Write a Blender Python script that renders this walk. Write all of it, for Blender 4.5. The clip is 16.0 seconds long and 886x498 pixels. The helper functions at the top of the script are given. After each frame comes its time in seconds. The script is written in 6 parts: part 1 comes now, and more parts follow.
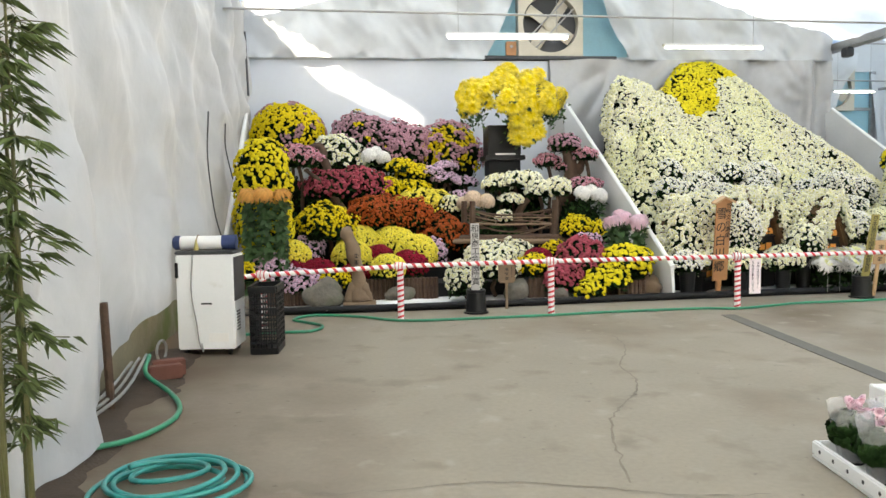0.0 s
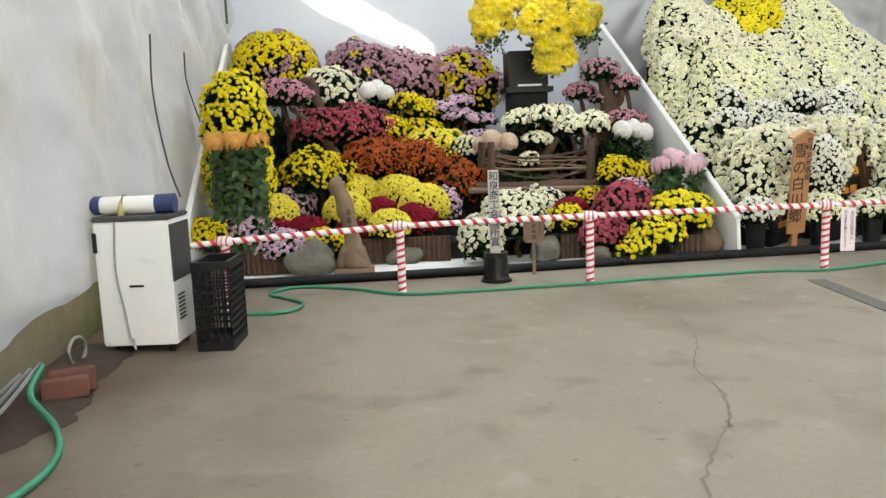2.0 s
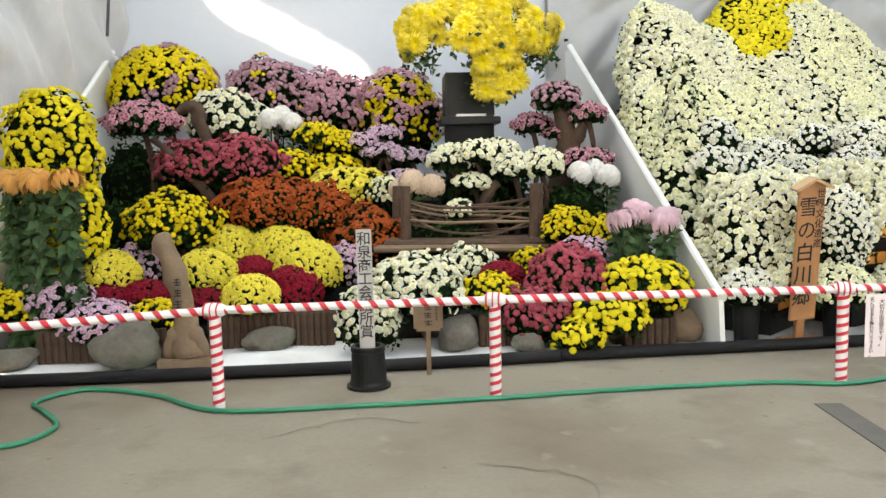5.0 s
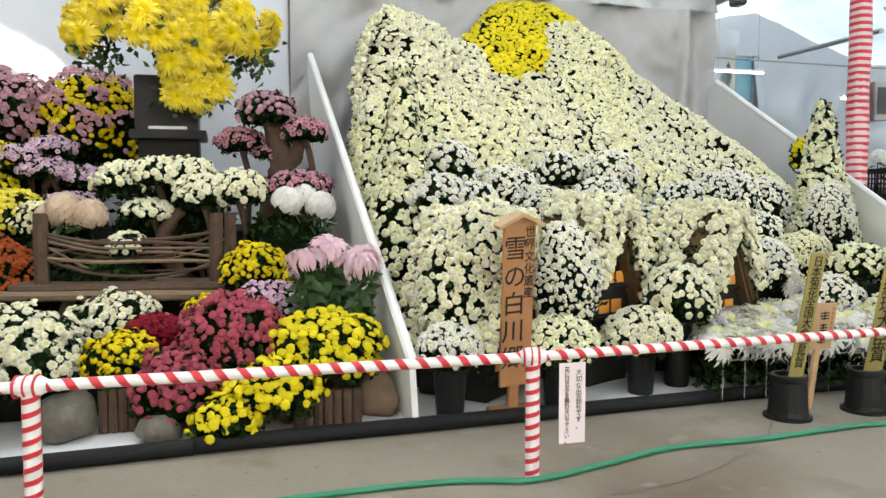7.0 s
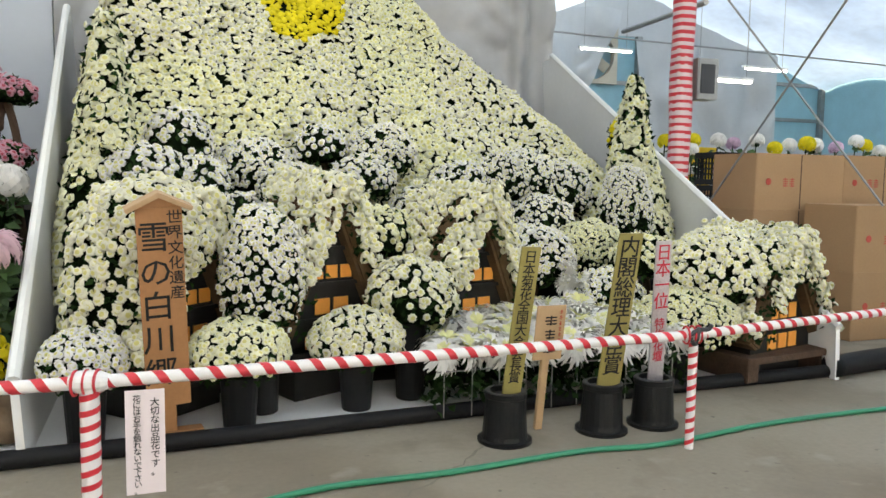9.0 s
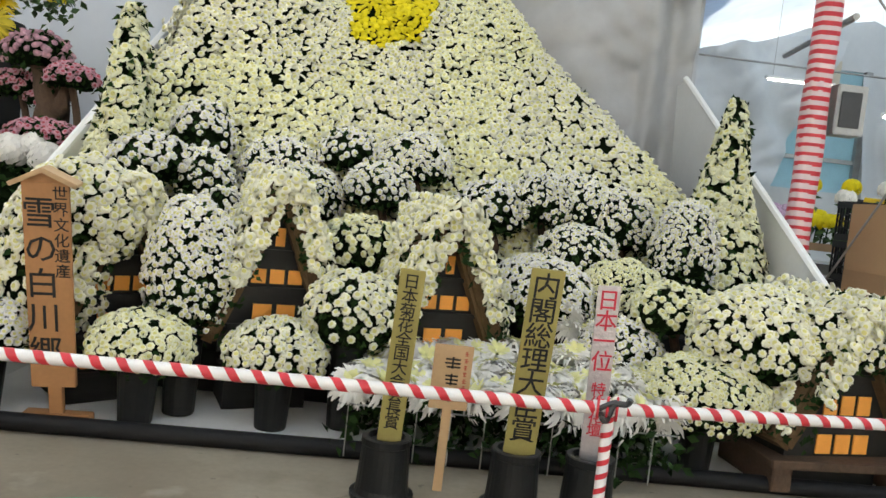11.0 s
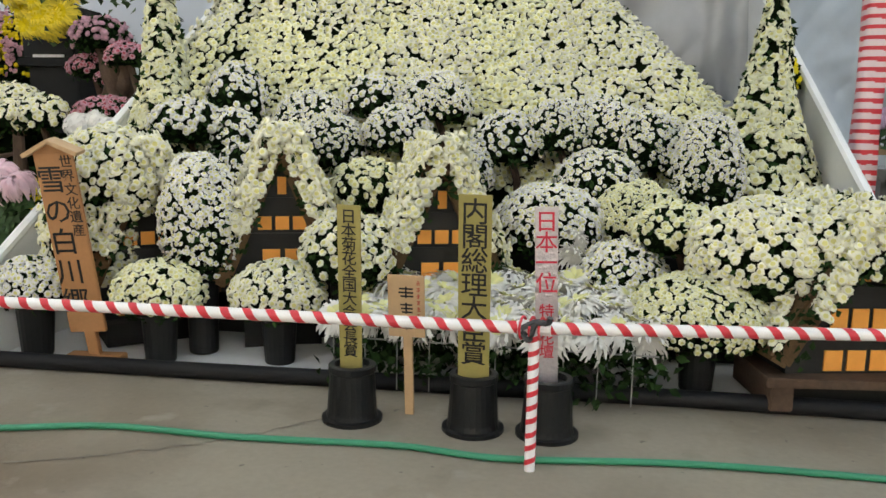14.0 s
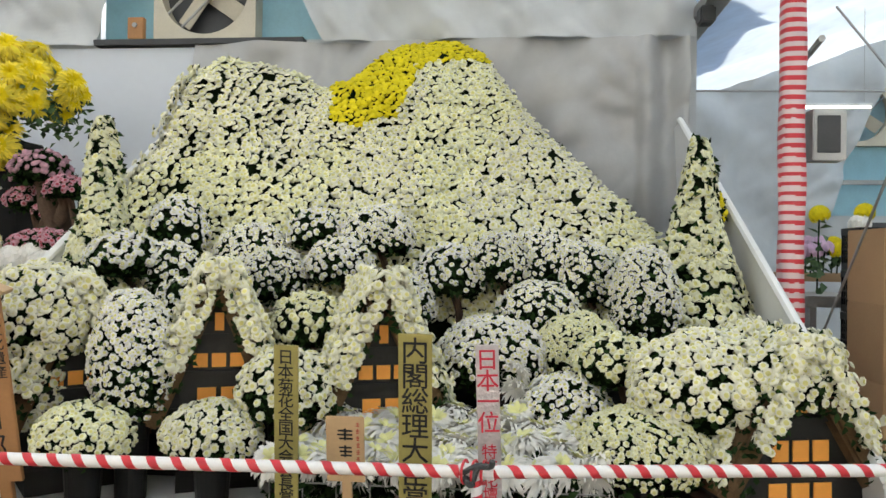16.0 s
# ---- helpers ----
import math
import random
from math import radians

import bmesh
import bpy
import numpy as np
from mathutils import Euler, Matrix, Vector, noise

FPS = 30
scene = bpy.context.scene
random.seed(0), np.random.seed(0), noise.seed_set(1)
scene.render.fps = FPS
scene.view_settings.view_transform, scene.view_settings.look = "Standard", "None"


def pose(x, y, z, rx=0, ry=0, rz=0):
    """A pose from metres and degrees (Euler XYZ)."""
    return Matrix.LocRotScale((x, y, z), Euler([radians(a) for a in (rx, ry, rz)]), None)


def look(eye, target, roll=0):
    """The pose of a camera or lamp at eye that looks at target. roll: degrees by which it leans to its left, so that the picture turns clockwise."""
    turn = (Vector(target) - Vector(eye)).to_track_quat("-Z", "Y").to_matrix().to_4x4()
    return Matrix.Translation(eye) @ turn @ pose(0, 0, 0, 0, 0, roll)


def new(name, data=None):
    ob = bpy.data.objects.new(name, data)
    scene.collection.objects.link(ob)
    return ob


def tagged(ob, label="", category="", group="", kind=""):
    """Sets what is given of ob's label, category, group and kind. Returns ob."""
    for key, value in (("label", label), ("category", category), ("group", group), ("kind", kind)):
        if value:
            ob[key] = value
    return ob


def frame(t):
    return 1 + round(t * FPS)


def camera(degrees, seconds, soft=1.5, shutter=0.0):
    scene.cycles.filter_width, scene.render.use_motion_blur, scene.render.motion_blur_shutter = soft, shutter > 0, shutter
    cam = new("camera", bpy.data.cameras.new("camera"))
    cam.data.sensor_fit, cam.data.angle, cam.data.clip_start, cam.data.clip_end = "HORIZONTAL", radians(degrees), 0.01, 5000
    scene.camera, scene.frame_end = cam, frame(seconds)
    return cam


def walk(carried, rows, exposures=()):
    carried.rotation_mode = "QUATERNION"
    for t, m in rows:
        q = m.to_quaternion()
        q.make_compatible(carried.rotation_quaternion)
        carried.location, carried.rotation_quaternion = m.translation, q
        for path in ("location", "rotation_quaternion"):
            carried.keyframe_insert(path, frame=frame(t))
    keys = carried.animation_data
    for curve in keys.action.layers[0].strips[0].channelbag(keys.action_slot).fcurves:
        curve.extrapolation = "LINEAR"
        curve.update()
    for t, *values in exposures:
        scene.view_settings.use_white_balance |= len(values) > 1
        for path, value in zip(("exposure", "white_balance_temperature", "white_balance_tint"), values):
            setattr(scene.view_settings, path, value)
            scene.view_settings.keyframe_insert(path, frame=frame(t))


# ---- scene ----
cam = camera(60.3, 16.0, soft=1.5)
PATH = [
    (0, (-2.355, -8.691, 1.437), (-2.109, -6.711, 1.296), -0.9),
    (0.5, (-2.551, -8.173, 1.437), (-2.145, -6.223, 1.259), -2.7),
    (1, (-2.414, -7.703, 1.367), (-2.222, -5.724, 1.149), -2.1),
    (1.5, (-2.267, -7.303, 1.403), (-2.112, -5.325, 1.145), -2.0),
    (2, (-2.004, -6.915, 1.413), (-1.827, -4.944, 1.125), -2.2),
    (2.5, (-1.74, -6.679, 1.424), (-1.601, -4.701, 1.161), -0.5),
    (3, (-1.463, -6.247, 1.439), (-1.348, -4.258, 1.26), 0.6),
    (3.2, (-1.429, -6.159, 1.411), (-1.332, -4.169, 1.242), -1.0),
    (5.5, (-0.337, -4.364, 1.466), (-0.171, -2.381, 1.263), -1.3),
    (6, (-0.022, -4.023, 1.445), (0.375, -2.069, 1.285), -1.7),
    (6.5, (0.359, -3.784, 1.396), (0.864, -1.855, 1.245), -3.1),
    (7, (0.846, -3.592, 1.448), (1.38, -1.67, 1.316), -0.1),
    (7.5, (1.243, -3.405, 1.402), (1.887, -1.518, 1.254), 0.2),
    (8, (1.681, -3.315, 1.396), (2.365, -1.44, 1.27), -0.9),
    (8.5, (2.153, -3.281, 1.445), (2.861, -1.417, 1.294), -0.8),
    (9, (2.599, -3.189, 1.441), (3.287, -1.319, 1.262), 0.9),
    (9.5, (2.994, -3.083, 1.425), (3.659, -1.204, 1.273), -1.7),
    (9.7, (3.211, -3.104, 1.415), (3.764, -1.187, 1.283), 0.1),
    (12, (5.03, -2.791, 1.448), (4.954, -0.799, 1.291), 3.8),
    (12.5, (5.286, -2.766, 1.444), (5.06, -0.79, 1.238), 2.0),
    (13, (5.428, -2.836, 1.443), (4.959, -0.91, 1.183), 2.0),
    (13.5, (5.418, -2.906, 1.418), (5.088, -0.959, 1.102), 0.6),
    (14, (5.405, -2.983, 1.438), (5.084, -1.032, 1.136), 1.1),
    (14.5, (5.406, -2.991, 1.43), (5.011, -1.055, 1.12), -0.2),
    (15, (5.426, -2.973, 1.442), (5.135, -1.003, 1.254), -0.9),
    (15.5, (5.439, -2.965, 1.513), (5.27, -0.972, 1.527), 1.2),
    (16, (5.434, -2.964, 1.515), (5.242, -0.974, 1.532), 0.8),
]
walk(cam, [(t, look(eye, target, roll)) for t, eye, target, roll in PATH], [(0, 1.86, 8000, 9), (1, 1.86, 8000, 9), (3, 1.82, 8000, 9), (5.5, 1.92, 8000, 9), (8, 1.66, 8000, 9), (9.5, 1.52, 8100, 9), (12, 1.46, 8200, 9), (16, 1.4, 8200, 9)])

# ---- light ----
SUN_ELEV, SUN_AZ = 33.0, -142.0  # degrees; azimuth from +y towards +x
world = bpy.data.worlds.new("sky")
scene.world = world
world.use_nodes = True
wn = world.node_tree
sky = wn.nodes.new("ShaderNodeTexSky")
sky.sky_type, sky.sun_disc = "NISHITA", False
sky.sun_elevation, sky.sun_rotation = radians(SUN_ELEV), radians(SUN_AZ)
wn.nodes["Background"].inputs["Strength"].default_value = 0.15
wn.links.new(sky.outputs[0], wn.nodes["Background"].inputs["Color"])
sun_data = bpy.data.lights.new("sun", "SUN")
sun_data.energy, sun_data.angle, sun_data.color = 5.0, radians(2.2), (1.0, 0.95, 0.88)
sun = new("sun", sun_data)
_e, _a = radians(SUN_ELEV), radians(SUN_AZ)
sun.matrix_world = look((math.sin(_a) * math.cos(_e) * 30, math.cos(_a) * math.cos(_e) * 30, math.sin(_e) * 30), (0, 0, 0))


# ---- materials ----
def material(name, colour, rough=0.6, metal=0.0, vary=0.12, scale=8.0, fine=60.0, bump=0.1, stain=None, island=0.0, rand=0.0, trans=0.0, spec=0.4, alpha=1.0):
    """Principled material with two scales of noise, optional stains, per-island and per-object variation."""
    m = bpy.data.materials.new(name)
    m.use_nodes = True
    nt = m.node_tree
    b = nt.nodes["Principled BSDF"]
    b.inputs["Roughness"].default_value, b.inputs["Metallic"].default_value = rough, metal
    b.inputs["Specular IOR Level"].default_value = spec
    b.inputs["Alpha"].default_value = alpha
    co = nt.nodes.new("ShaderNodeTexCoord")
    def noise_at(s, detail=4.0):
        n = nt.nodes.new("ShaderNodeTexNoise")
        n.inputs["Scale"].default_value, n.inputs["Detail"].default_value = s, detail
        nt.links.new(co.outputs["Object"], n.inputs["Vector"])
        return n.outputs["Fac"]
    big, small = noise_at(scale), noise_at(fine, 3.0)
    def maths(op, a, c):
        n = nt.nodes.new("ShaderNodeMath")
        n.operation = op
        for i, v in enumerate((a, c)):
            if isinstance(v, (int, float)):
                n.inputs[i].default_value = v
            else:
                nt.links.new(v, n.inputs[i])
        return n.outputs[0]
    val = maths("ADD", maths("MULTIPLY", maths("SUBTRACT", big, 0.5), 2.4 * vary), maths("MULTIPLY", maths("SUBTRACT", small, 0.5), 1.6 * vary))
    if island:
        g = nt.nodes.new("ShaderNodeNewGeometry")
        val = maths("ADD", val, maths("MULTIPLY", maths("SUBTRACT", g.outputs["Random Per Island"], 0.5), island * 2))
    if rand:
        o = nt.nodes.new("ShaderNodeObjectInfo")
        val = maths("ADD", val, maths("MULTIPLY", maths("SUBTRACT", o.outputs["Random"], 0.5), rand * 2))
    hs = nt.nodes.new("ShaderNodeHueSaturation")
    hs.inputs["Color"].default_value = (*colour, 1)
    nt.links.new(maths("ADD", val, 1.0), hs.inputs["Value"])
    out = hs.outputs[0]
    for scol, sscale, lo, hi in [stain] if stain and not isinstance(stain, list) else stain or []:
        mx = nt.nodes.new("ShaderNodeMix")
        mx.data_type = "RGBA"
        mr = nt.nodes.new("ShaderNodeMapRange")
        mr.inputs["From Min"].default_value, mr.inputs["From Max"].default_value = lo, hi
        nt.links.new(noise_at(sscale, 6.0), mr.inputs["Value"])
        nt.links.new(mr.outputs[0], mx.inputs[0])
        nt.links.new(out, mx.inputs[6])
        mx.inputs[7].default_value = (*scol, 1)
        out = mx.outputs[2]
    nt.links.new(out, b.inputs["Base Color"])
    if bump:
        bp = nt.nodes.new("ShaderNodeBump")
        bp.inputs["Strength"].default_value, bp.inputs["Distance"].default_value = bump, 0.01
        nt.links.new(maths("ADD", small, maths("MULTIPLY", big, 0.6)), bp.inputs["Height"])
        nt.links.new(bp.outputs[0], b.inputs["Normal"])
    if trans:
        t = nt.nodes.new("ShaderNodeBsdfTranslucent")
        nt.links.new(out, t.inputs["Color"])
        mix = nt.nodes.new("ShaderNodeMixShader")
        mix.inputs[0].default_value = trans
        nt.links.new(b.outputs[0], mix.inputs[1])
        nt.links.new(t.outputs[0], mix.inputs[2])
        nt.links.new(mix.outputs[0], nt.nodes["Material Output"].inputs["Surface"])
    return m


def petal(name, colour, vary=0.1, trans=0.25):
    return material(name, colour, rough=0.65, vary=0.06, scale=3.0, fine=40, bump=0.0, island=vary, rand=vary * 0.6, trans=trans, spec=0.2)


def glow(name, colour, strength):
    m = bpy.data.materials.new(name)
    m.use_nodes = True
    b = m.node_tree.nodes["Principled BSDF"]
    b.inputs["Base Color"].default_value = (*colour, 1)
    b.inputs["Emission Color"].default_value = (*colour, 1)
    b.inputs["Emission Strength"].default_value = strength
    return m


CONCRETE = material("worn concrete", (0.262, 0.226, 0.175), rough=0.72, vary=0.16, scale=0.9, fine=28, bump=0.15, stain=[((0.155, 0.115, 0.075), 0.5, 0.50, 0.72), ((0.185, 0.155, 0.115), 2.3, 0.56, 0.74), ((0.33, 0.295, 0.24), 3.7, 0.62, 0.8), ((0.12, 0.10, 0.075), 13.0, 0.68, 0.76)], spec=0.35)


def dirt_along_gutter(m, colour, x0, x1):
    """Brown earth trodden out from the gutter on the west side, fading unevenly."""
    nt = m.node_tree
    bs = nt.nodes["Principled BSDF"]
    before = bs.inputs["Base Color"].links[0].from_socket
    co, sep, mr, no, mul, mx = (nt.nodes.new("ShaderNode" + k) for k in ("TexCoord", "SeparateXYZ", "MapRange", "TexNoise", "Math", "Mix"))
    mx.data_type, mul.operation, mul.use_clamp = "RGBA", "MULTIPLY", True
    no.inputs["Scale"].default_value, no.inputs["Detail"].default_value = 1.1, 7.0
    nt.links.new(co.outputs["Object"], sep.inputs[0])
    nt.links.new(co.outputs["Object"], no.inputs["Vector"])
    for k, val in (("From Min", x0), ("From Max", x1), ("To Min", 1.9), ("To Max", 0.0)):
        mr.inputs[k].default_value = val
    nt.links.new(sep.outputs["X"], mr.inputs["Value"])
    nt.links.new(mr.outputs[0], mul.inputs[0])
    nt.links.new(no.outputs["Fac"], mul.inputs[1])
    nt.links.new(mul.outputs[0], mx.inputs[0])
    nt.links.new(before, mx.inputs[6])
    mx.inputs[7].default_value = (*colour, 1)
    nt.links.new(mx.outputs[2], bs.inputs["Base Color"])


dirt_along_gutter(CONCRETE, (0.105, 0.072, 0.045), -3.9, -2.1)
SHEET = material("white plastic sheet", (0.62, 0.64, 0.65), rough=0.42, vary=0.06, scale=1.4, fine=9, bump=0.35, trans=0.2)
# greyed copy of SHEET; the west wall's shade is put into its colour
WALL_SHEET = material("white wall sheet with painted shade", (0.42, 0.435, 0.45), rough=0.38, vary=0.09, scale=1.1, fine=7, bump=0.9, trans=0.07)
# for the unseen south wall, set to pass most of the daylight
CLEAR_SHEET = material("clear greenhouse film", (0.86, 0.88, 0.90), rough=0.4, vary=0.05, scale=1.4, fine=9, bump=0.2, trans=0.85)
ROOF = material("translucent roof film", (0.68, 0.78, 0.90), rough=0.4, vary=0.12, scale=0.7, fine=5, bump=0.35, trans=0.42)
GREY_SHEET = material("grey plastic sheet", (0.46, 0.46, 0.455), rough=0.28, vary=0.10, scale=1.2, fine=8, bump=0.5, trans=0.1, spec=0.6)
BOARD = material("pale blue backdrop board", (0.73, 0.77, 0.83), rough=0.6, vary=0.03, scale=0.6, fine=12, bump=0.05, trans=0.12)
PANEL = material("white wrapped panel", (0.78, 0.78, 0.76), rough=0.5, vary=0.05, scale=2, fine=20, bump=0.15)
CLOTH = material("white display cloth", (0.84, 0.84, 0.83), rough=0.8, vary=0.05, scale=2.5, fine=40, bump=0.2, stain=((0.6, 0.59, 0.56), 1.6, 0.58, 0.8))
BLACK_PIPE = material("black corrugated pipe", (0.009, 0.009, 0.01), rough=0.6, vary=0.2, scale=5, fine=60, bump=0.2, spec=0.22)
BLACK_POT = material("black nursery pot plastic", (0.010, 0.0105, 0.011), rough=0.42, vary=0.25, scale=8, fine=70, bump=0.12, rand=0.1, spec=0.25)
DARK = material("dark staging cloth", (0.012, 0.012, 0.012), rough=0.9, vary=0.2, bump=0.1)
RED = material("red tape", (0.62, 0.035, 0.05), rough=0.4, vary=0.1, scale=12, fine=90, bump=0.15)
WHITE = material("white tape", (0.80, 0.78, 0.77), rough=0.4, vary=0.06, scale=12, fine=90, bump=0.15)
HOSE = material("green garden hose", (0.02, 0.22, 0.12), rough=0.35, vary=0.12, scale=6, fine=60, bump=0.05)
TEAL = material("teal garden hose", (0.02, 0.24, 0.22), rough=0.35, vary=0.12, scale=6, fine=60, bump=0.05)
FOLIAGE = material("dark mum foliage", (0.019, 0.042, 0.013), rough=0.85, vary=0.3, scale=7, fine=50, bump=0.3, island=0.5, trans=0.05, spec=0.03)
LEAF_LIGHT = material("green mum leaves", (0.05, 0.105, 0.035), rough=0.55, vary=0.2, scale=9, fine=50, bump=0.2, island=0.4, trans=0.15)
# near-black on purpose: its colour paints the shade in gaps between blooms
CORE = material("plant core with painted shade", (0.006, 0.011, 0.004), rough=0.9, vary=0.4, scale=14, fine=60, bump=0.5, spec=0.02)
WOOD = material("orange cedar board", (0.42, 0.20, 0.085), rough=0.55, vary=0.14, scale=5, fine=45, bump=0.1)
PALE_WOOD = material("pale planed wood", (0.52, 0.34, 0.19), rough=0.6, vary=0.1, scale=6, fine=50, bump=0.1)
BARK = material("dark bark", (0.085, 0.050, 0.032), rough=0.85, vary=0.35, scale=9, fine=45, bump=0.6)
DRIFT = material("weathered driftwood", (0.20, 0.135, 0.085), rough=0.75, vary=0.2, scale=7, fine=40, bump=0.4)
STONE = material("garden rock", (0.15, 0.135, 0.11), rough=0.85, vary=0.4, scale=5, fine=26, bump=1.0, stain=((0.10, 0.11, 0.07), 4, 0.5, 0.7))
INK = material("black ink", (0.012, 0.012, 0.012), rough=0.6, vary=0.1, bump=0)
RED_INK = material("red ink", (0.62, 0.03, 0.06), rough=0.5, vary=0.1, bump=0)
GOLD = material("dull gold paper", (0.40, 0.34, 0.12), rough=0.42, metal=0.35, vary=0.14, scale=9, fine=60, bump=0.15)
SILVER = material("silver foil paper", (0.62, 0.58, 0.60), rough=0.28, metal=0.7, vary=0.16, scale=14, fine=60, bump=0.5)
PAPER = material("white paper", (0.80, 0.79, 0.76), rough=0.7, vary=0.04, scale=6, fine=60, bump=0.05)
PINK_PAPER = material("pale pink paper", (0.80, 0.70, 0.71), rough=0.7, vary=0.04, scale=6, fine=60, bump=0.05)
HOUSE_BLACK = material("black stained house boards", (0.012, 0.011, 0.010), rough=0.6, vary=0.3, scale=9, fine=60, bump=0.2)
ORANGE = material("orange window paper", (0.90, 0.36, 0.07), rough=0.6, vary=0.08, scale=10, fine=50, bump=0.05)
THATCH = material("brown thatch", (0.13, 0.075, 0.035), rough=0.9, vary=0.35, scale=16, fine=90, bump=0.7)
APPLIANCE = material("white enamelled steel", (0.78, 0.79, 0.78), rough=0.35, vary=0.04, scale=3, fine=40, bump=0.03, stain=((0.55, 0.52, 0.45), 5, 0.62, 0.85))
GREY_PLASTIC = material("dark grey plastic", (0.05, 0.052, 0.055), rough=0.5, vary=0.15, bump=0.1)
METAL = material("galvanised steel", (0.36, 0.36, 0.35), rough=0.45, metal=0.7, vary=0.15, bump=0.15)
CARD = material("brown cardboard", (0.37, 0.225, 0.12), rough=0.8, vary=0.08, scale=3, fine=50, bump=0.1, rand=0.1)
CARD_PRINT = material("red print", (0.45, 0.07, 0.05), rough=0.8, vary=0.1, bump=0)
CREAM = material("cream painted fan housing", (0.55, 0.50, 0.40), rough=0.5, vary=0.12, scale=4, fine=40, bump=0.1)
MOSSY = material("mossy concrete block", (0.19, 0.17, 0.11), rough=0.85, vary=0.2, scale=2.5, fine=30, bump=0.4, stain=((0.10, 0.12, 0.03), 2.2, 0.45, 0.62))
SOIL = material("damp soil", (0.055, 0.037, 0.025), rough=0.85, vary=0.3, scale=5, fine=50, bump=0.5)
BRICK = material("red brick", (0.14, 0.055, 0.04), rough=0.85, vary=0.2, scale=8, fine=60, bump=0.4, rand=0.15)
STRIP = material("dark mortar strip", (0.12, 0.11, 0.095), rough=0.8, vary=0.15, scale=6, fine=50, bump=0.2)
CRACK = material("crack filler", (0.2, 0.172, 0.132), rough=0.9, vary=0.2, scale=8, fine=60, bump=0.3)
BLUE_FABRIC = material("navy mat", (0.03, 0.05, 0.13), rough=0.7, vary=0.2, bump=0.2)
TUBE = glow("fluorescent tube", (0.95, 0.98, 1.0), 6.0)
GLASS_BLUE = material("pale blue corrugated sheet", (0.45, 0.66, 0.72), rough=0.4, vary=0.1, scale=3, fine=30, bump=0.3, trans=0.6)
STYRO = material("white foam box", (0.80, 0.80, 0.79), rough=0.8, vary=0.04, scale=8, fine=90, bump=0.2)
BAMBOO = material("bamboo stalk", (0.10, 0.10, 0.035), rough=0.5, vary=0.25, bump=0.1)
BAMBOO_LEAF = material("bamboo leaf", (0.10, 0.14, 0.045), rough=0.55, vary=0.15, bump=0.1, island=0.5, trans=0.25)
YELLOW_PAINT = material("yellow panel", (0.75, 0.50, 0.03), rough=0.5, vary=0.08, bump=0.05)

P_WHITE = petal("white petals", (0.88, 0.855, 0.69))
P_COOL = petal("cool white petals", (0.88, 0.86, 0.82))
P_CREAM = petal("cream petals", (0.88, 0.865, 0.63))
P_YELLOW = petal("yellow petals", (0.82, 0.68, 0.03))
P_SPRAY = petal("bright lemon petals", (0.86, 0.70, 0.09), 0.2)
P_GOLD = petal("golden petals", (0.76, 0.58, 0.015))
P_LEMON = petal("lemon petals", (0.80, 0.68, 0.10))
P_RED = petal("crimson petals", (0.26, 0.005, 0.022))
P_MAGENTA = petal("raspberry petals", (0.42, 0.075, 0.105), 0.22)
P_PINK = petal("pink petals", (0.58, 0.30, 0.36), 0.2)
P_MAUVE = petal("mauve petals", (0.42, 0.24, 0.29), 0.2)
P_LILAC = petal("lilac petals", (0.68, 0.48, 0.62), 0.14)
P_ORANGE = petal("burnt orange petals", (0.42, 0.085, 0.018), 0.22)
P_PEACH = petal("peach petals", (0.80, 0.42, 0.12))
P_PALEPINK = petal("pale pink petals", (0.80, 0.56, 0.62))
P_BEIGE = petal("beige petals", (0.70, 0.54, 0.40))
C_YELLOW = petal("yellow flower eye", (0.70, 0.55, 0.05))
C_CREAM = petal("cream flower eye", (0.74, 0.69, 0.28))
C_PALE = petal("pale lemon flower eye", (0.84, 0.82, 0.42))
C_GREEN = petal("green flower eye", (0.42, 0.45, 0.10))


# ---- mesh helpers ----
RNG = np.random.default_rng(7)


def mesh_of(name, verts, faces, mats, idx=None, smooth=False):
    me = bpy.data.meshes.new(name)
    me.from_pydata([tuple(v) for v in verts], [], [tuple(f) for f in faces])
    for m in mats if isinstance(mats, (list, tuple)) else [mats]:
        me.materials.append(m)
    if idx is not None:
        me.polygons.foreach_set("material_index", np.asarray(idx, dtype=np.int32))
    if smooth:
        me.polygons.foreach_set("use_smooth", np.ones(len(me.polygons), dtype=bool))
    me.update()
    return me


def part(name, bm, mat, parent=None, label="", smooth=False):
    """One mesh object under a thing or under a part; bm is a bmesh or a finished mesh."""
    if isinstance(bm, bmesh.types.BMesh):
        bmesh.ops.recalc_face_normals(bm, faces=bm.faces[:])
        me = bpy.data.meshes.new(name)
        bm.to_mesh(me)
        bm.free()
        for m in mat if isinstance(mat, (list, tuple)) else [mat]:
            me.materials.append(m)
        if smooth:
            me.polygons.foreach_set("use_smooth", np.ones(len(me.polygons), dtype=bool))
    else:
        me = bm
    ob = new(name, me)
    if parent is not None:
        ob.parent = parent
    if label:
        ob["label"] = label
    return ob


def thing(name, label, category, group="", at=(0, 0, 0), rz=0.0, rx=0.0, ry=0.0, kind=""):
    ob = new(name)
    ob.empty_display_size = 0.1
    ob.matrix_world = pose(*at, rx, ry, rz)
    return tagged(ob, label, category, group, kind)


